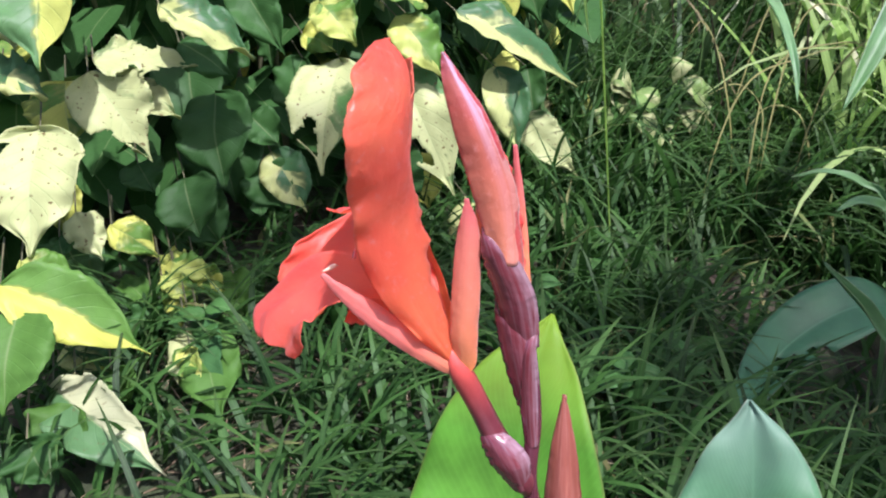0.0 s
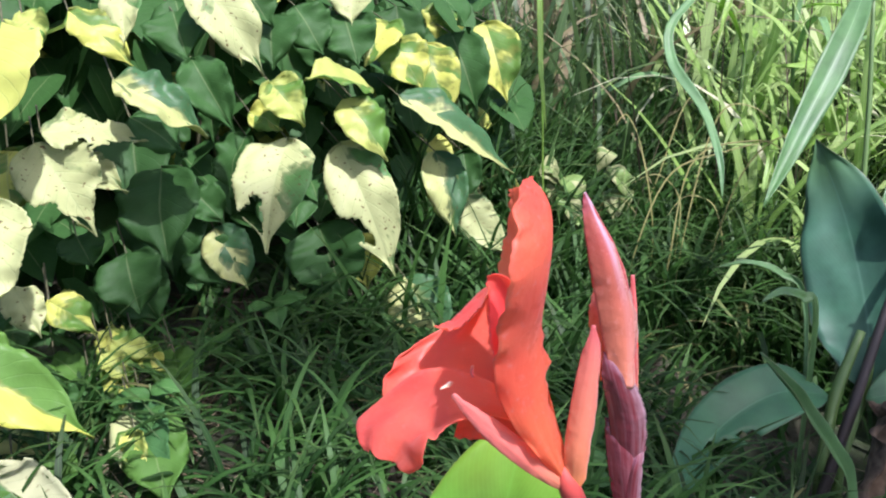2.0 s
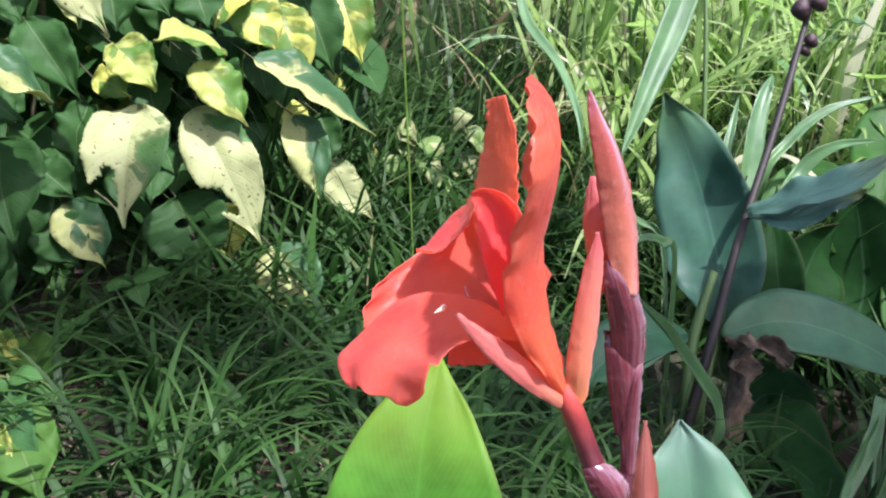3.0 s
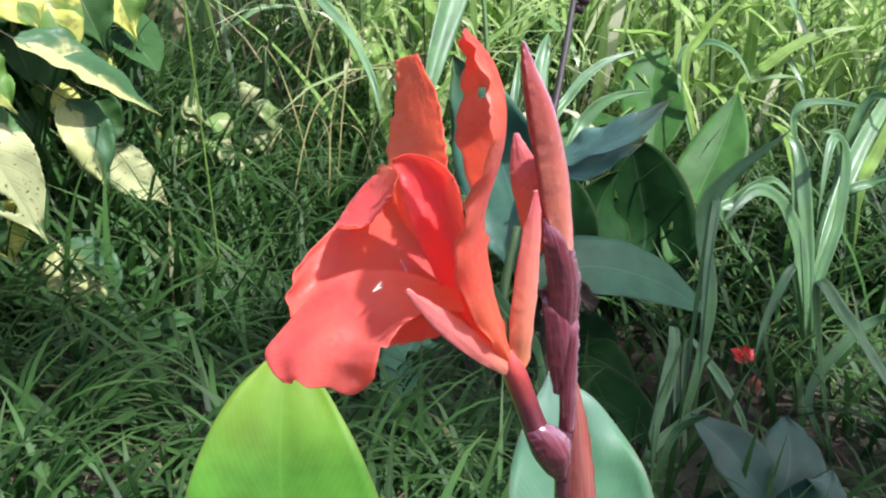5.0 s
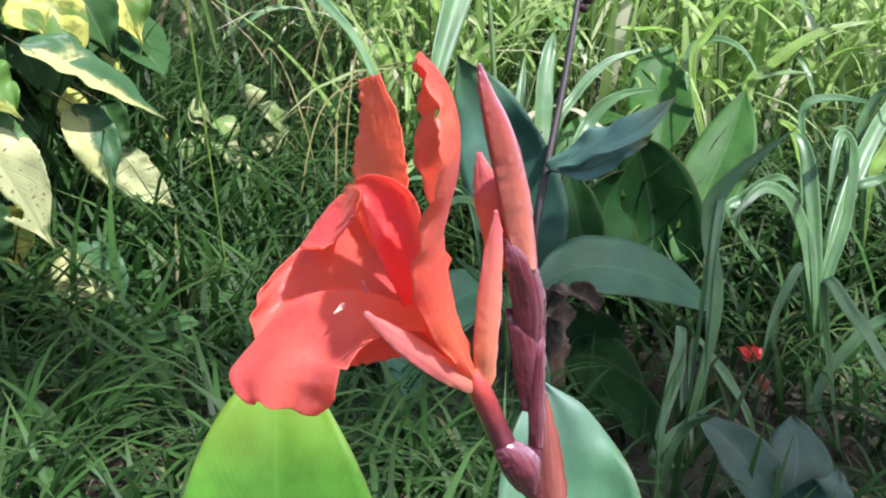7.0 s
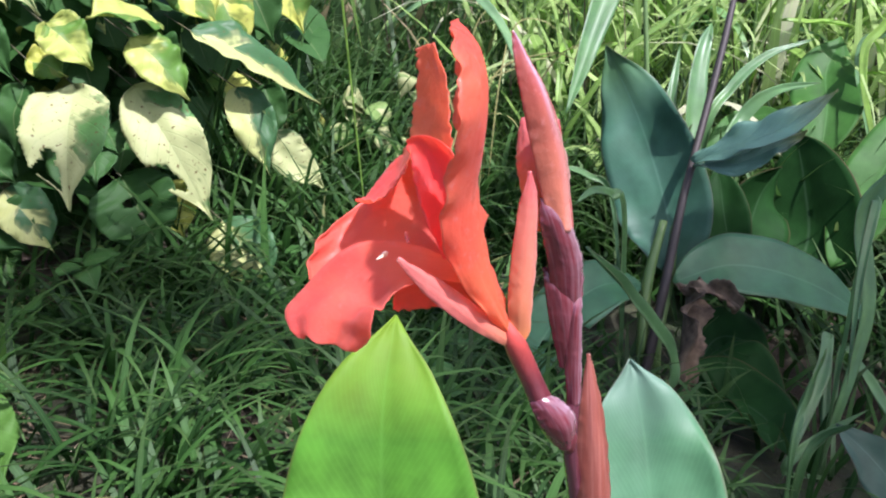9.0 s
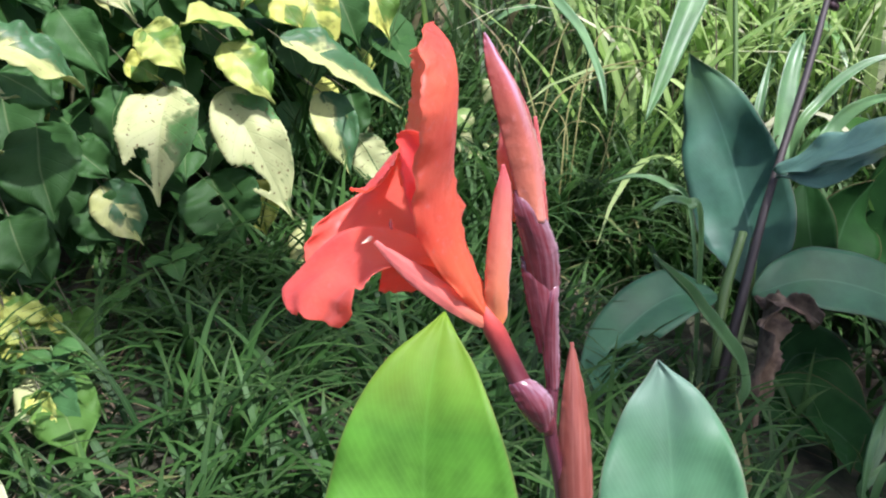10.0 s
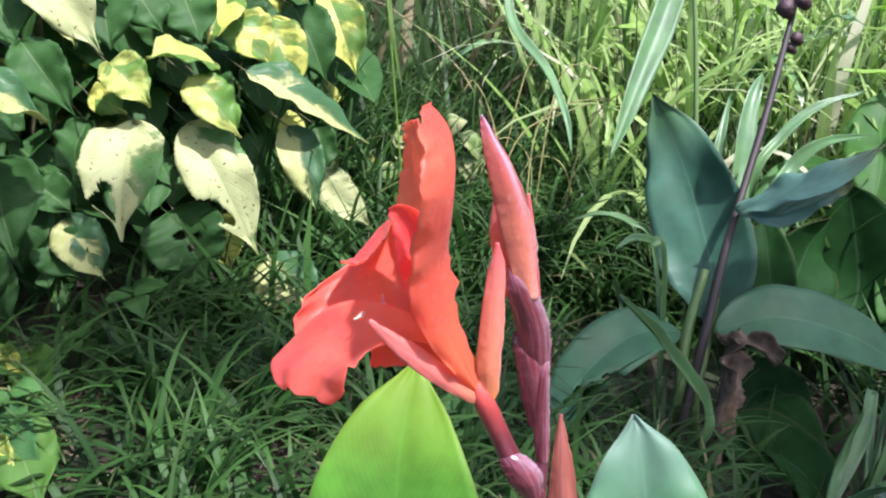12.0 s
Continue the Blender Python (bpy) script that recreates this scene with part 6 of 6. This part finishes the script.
# ---- weeds and seedlings ----
def seedling(x, y, height, size, count, material, label, lift=0.0, seed=0):
    r = random.Random(seed)
    z = ground_at(x, y) + lift
    plant = thing("weed", (x, y, ground_at(x, y)), label, "weed", "low weeds")
    tube("stem", [(x, y, ground_at(x, y), 0.002), (x, y, z + height * 0.6, 0.0016), (x, y, z + height, 0.001)], M["green_stalk"], plant, sides=6, n=8)
    for k in range(count):
        a = k * 2.4 + r.uniform(-0.4, 0.4)
        s = size * r.uniform(0.75, 1.15)
        h = z + height * (0.55 + 0.45 * k / count)
        tip = (x + math.cos(a) * s, y + math.sin(a) * s, h + r.uniform(-0.25, 0.2) * s)
        mid = (x + math.cos(a) * s * 0.5, y + math.sin(a) * s * 0.5, h + 0.12 * s)
        add_leaf("leaf", [(x, y, h), mid, tip], s * 0.3, (-0.1, -0.3, 1), material, plant, shape="ovate", fold=0.12, along=12, across=6, wave=0.002, seed=seed * 11 + k)
    adopt(plant)


seedling(-0.20, 1.11, 0.05, 0.062, 6, M["weed"], "young broad-leaved weed with six green leaves", lift=0.04, seed=1)
for k, (x, y) in enumerate(((0.10, 0.98), (0.22, 1.12), (-0.02, 0.80), (0.30, 0.86), (-0.33, 0.78), (0.42, 1.20), (0.02, 1.32), (0.15, 1.45), (-0.28, 1.00), (0.35, 0.98), (-0.05, 1.16), (0.03, 1.10), (-0.12, 1.20), (0.12, 1.22), (-0.32, 0.92), (0.30, 1.34), (0.20, 0.74), (-0.10, 0.92))):
    seedling(x, y, rng.uniform(0.04, 0.12), rng.uniform(0.03, 0.055), rng.choice((4, 5, 6, 7)), M["weed"], "small green weed among the grass", seed=2 + k)
for k, (x, y, h) in enumerate(((0.47, 1.70, 0.22), (0.58, 1.74, 0.42), (0.40, 1.72, 0.30))):
    plant = thing("weed", (x, y, ground_at(x, y)), "taller weed with drooping pale yellow-green leaves", "weed", "tall weeds")
    foot = ground_at(x, y)
    tube("stem", [(x, y, foot, 0.003), (x + 0.01, y, foot + h * 0.6, 0.002), (x + 0.02, y - 0.02, foot + h, 0.0015)], M["green_stalk"], plant, sides=6, n=8)
    for i in range(6):
        a, s, at = rng.uniform(-3.0, 0.2), rng.uniform(0.07, 0.11), foot + h * rng.uniform(0.55, 1.0)
        base = (x + rng.uniform(-0.03, 0.05), y - 0.01, at)
        tip = (base[0] + math.cos(a) * s * 0.5, base[1] + math.sin(a) * s * 0.5, at - s * rng.uniform(0.3, 0.9))
        mid = tuple(0.5 * (p + q) + e for p, q, e in zip(base, tip, (0, -0.01, 0.02)))
        add_leaf("leaf", [base, mid, tip], s * rng.uniform(0.26, 0.36), (0.3 * math.cos(a), -0.6, 0.7), M["weed_pale"], plant, shape="ovate", fold=0.15, along=12, across=6, wave=0.003, seed=310 + 10 * k + i)
    adopt(plant)


# ---- ground and grass ----
xs = np.concatenate([[-900, -200, -50, -15, -6], np.linspace(-3, 5, 81), [8, 15, 50, 200, 900]])
ys = np.concatenate([[-900, -200, -50, -10, -4], np.linspace(-1.5, 6, 76), [9, 15, 50, 200, 900]])
bm = sheet([[(x, y, ground_at(x, y)) for x in xs] for y in ys])
tagged(finish("ground", bm, M["earth"]), "earth bank with dry thatch and grass roots", "ground", kind="structure")

rng = random.Random(11)
turf, arching, straw, bank, tall, deep, stalks = [], [], [], [], [], [], []


def clear(x, y):
    """Room round the camera's way and the stem."""
    return y < 0.12 and abs(x) < 0.5


def worn(x, y):
    """1 in the middle of the thin, strawy patch in front of the shrub, 0 outside."""
    return smooth(1.0, 0.45, math.hypot((x - 0.02) / 0.62, (y - 0.74) / 0.52))


while len(turf) < 9500:
    x, y = rng.uniform(-1.1, 2.2), rng.uniform(0.25, 3.2)
    patch = noise.noise(Vector((x * 2.2, y * 2.2, 5.0)))
    if clear(x, y) or rng.random() < 0.74 * worn(x, y) + 0.2 - 0.5 * patch or (x < 0.0 and y > 1.55 + 0.6 * x):
        continue
    if x > 0.42 and y < 1.3 and rng.random() < 0.78 * smooth(1.45, 1.0, x):
        continue
    if x < -0.15 and y < 1.05 and rng.random() < 0.75:
        continue
    if math.hypot(x + 0.19, y - 1.05) < 0.09:
        continue
    low = 1 - 0.6 * smooth(0.0, -0.2, x)
    tallness = 0.75 + 0.5 * patch + 0.5 * smooth(1.2, 2.0, y)
    length = rng.uniform(0.14, 0.38) * tallness * low
    turf.append((x, y, ground_at(x, y) - 0.005, length, rng.uniform(0.007, 0.017), rng.uniform(0, 6.283), rng.uniform(0.02, 0.42), rng.uniform(0.5, 1.9), rng.uniform(-0.7, 0.7)))
while len(arching) < 1900:
    # longer single blades that arch over the thin patch, in small tufts
    cx, cy = rng.uniform(-0.55, 0.65), rng.uniform(0.25, 1.3)
    if worn(cx, cy) < 0.05 or (cx < -0.25 and rng.random() < 0.5):
        continue
    for k in range(rng.randint(3, 8)):
        x, y = cx + rng.gauss(0, 0.012), cy + rng.gauss(0, 0.012)
        arching.append((x, y, ground_at(x, y) - 0.004, rng.uniform(0.10, 0.26), rng.uniform(0.006, 0.011), rng.uniform(0, 6.283), rng.uniform(0.05, 0.5), rng.uniform(1.0, 2.5), rng.uniform(-0.6, 0.6)))
while len(straw) < 1700:
    x, y = rng.uniform(-0.8, 2.0), rng.uniform(0.2, 2.2)
    if rng.random() > 0.08 + worn(x, y):
        continue
    straw.append((x, y, ground_at(x, y) + 0.004, rng.uniform(0.03, 0.11), rng.uniform(0.0015, 0.004), rng.uniform(0, 6.283), rng.uniform(1.1, 1.6), rng.uniform(-0.1, 0.4), rng.uniform(-0.5, 0.5)))
while len(bank) < 5600:
    x, y = rng.uniform(0.1, 3.0), rng.uniform(0.7, 3.2)
    if y < 1.45 and x < 1.15 + 0.5 * (1.45 - y):
        continue
    if x < 1.7 and y < 1.25 and rng.random() < 0.6:
        continue
    if x < 0.4 * (2.4 - y) or (y > 2.15 - 0.32 * x and rng.random() < smooth(0.9, 1.6, x)):
        continue
    bank.append((x, y, ground_at(x, y), rng.uniform(0.2, 0.5), rng.uniform(0.008, 0.018), rng.uniform(0, 6.283), rng.uniform(0.02, 0.5), rng.uniform(0.6, 2.2), rng.uniform(-0.5, 0.5)))
while len(tall) + len(deep) < 5200:
    x, y = rng.uniform(0.2, 5.5), rng.uniform(1.2, 6.0)
    if x < 1.0 and y < 3.6 and rng.random() < 0.6:
        continue
    if y < 2.15 - 0.32 * x + 0.25 * noise.noise(Vector((x * 3, y * 3, 1))) or x < 0.35 * (2.9 - y) + 0.2:
        continue
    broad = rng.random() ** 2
    # the shaded colour goes to blades on the left bearing, the sunlit to the rest
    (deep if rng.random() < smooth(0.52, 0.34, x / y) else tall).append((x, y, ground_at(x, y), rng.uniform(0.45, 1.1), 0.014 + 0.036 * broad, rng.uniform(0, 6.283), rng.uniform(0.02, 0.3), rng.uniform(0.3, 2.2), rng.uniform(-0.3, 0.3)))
while len(stalks) < 260:
    x, y = rng.uniform(0.25, 3.5), rng.uniform(1.75, 4.0)
    if x < 0.3 * (2.9 - y) + 0.2:
        continue
    stalks.append((x, y, ground_at(x, y), rng.uniform(0.4, 0.9), rng.uniform(0.004, 0.007), rng.uniform(0, 6.283), rng.uniform(0.0, 0.2), rng.uniform(0.0, 0.3), rng.uniform(-0.5, 0.5)))
blades("turf_grass", turf, M["turf"], "dense mid-green grass with arching blades", "grass")
blades("arching_grass", arching, M["turf"], "single grass blades arching over straw-covered earth", "grass", 7)
blades("bank_grass", bank, M["turf"], "longer shaded grass on the bank", "grass", 6)
blades("dry_grass", straw, M["straw"], "dry straw-coloured grass lying on the earth", "grass", 4)
blades("tall_grass", tall, M["tall"], "tall field grass, sunlight put into its bright green", "grass", 8)
blades("tall_grass", deep, M["tall_shaded"], "tall grass at the edge of the field, shade put into its dull green", "grass", 7)
blades("grass_stalks", stalks, M["stalk_brown"], "thin brown upright stalks among the grass", "grass", 3)


# ---- an unseen tree, added so that its crown shades the grass ----
rng = random.Random(23)
boughs = Vector((0.88, 0.57, 0)) + sun_way * 4.1
tree_x, tree_y = boughs.x + 1.5, boughs.y - 0.9
tree_foot = ground_at(tree_x, tree_y)
fork = boughs + Vector((0.45, -0.3, -0.35))
shade_tree = thing("tree", (tree_x, tree_y, tree_foot), "unseen leafy tree added to shade the grass", "tree")
tube("trunk", [(tree_x, tree_y, tree_foot - 0.05, 0.14), (tree_x - 0.1, tree_y, tree_foot + 1.2, 0.11), (tree_x - 0.6, tree_y + 0.3, tree_foot + 2.6, 0.08), (*fork, 0.05)], M["twig"], shade_tree, lumps=0.15)
clumps = []
for k in range(74):
    # leaf clumps stand sunward of three ground spots to be darkened
    a, r = rng.uniform(0, 6.283), math.sqrt(rng.random())
    gx, gy = (0.88 + 0.28 * r * math.cos(a), 0.57 + 0.26 * r * math.sin(a)) if k % 5 and k % 24 else (0.52 + 0.14 * r * math.cos(a), 0.86 + 0.12 * r * math.sin(a)) if k % 24 else (-0.18 + 0.12 * r * math.cos(a), 1.03 + 0.03 * r * math.sin(a))
    up = rng.uniform(3.9, 4.7)
    c = Vector((gx, gy, 0)) + sun_way * up
    clumps.append(c)
    tube("limb", [(*fork, 0.035), (*(0.5 * (c + fork) + Vector((0, 0, 0.1))), 0.02), (*c, 0.006)], M["twig"], shade_tree, sides=7, n=10, lumps=0.1)
rows = []
for c in clumps:
    for k in range(24):
        p = c + Vector((rng.gauss(0, 0.08), rng.gauss(0, 0.08), rng.gauss(0, 0.08)))
        a = rng.uniform(0, 6.283)
        way = Vector((math.cos(a), math.sin(a), rng.uniform(-0.9, 0.2))).normalized() * rng.uniform(0.09, 0.15)
        rows.append((p, way, 0.035, (0.2 * math.cos(a), 0.2 * math.sin(a), 1)))
joined_leaves("crown", rows, M["green"], shade_tree, "crown of many green leaves with gaps")
adopt(shade_tree)
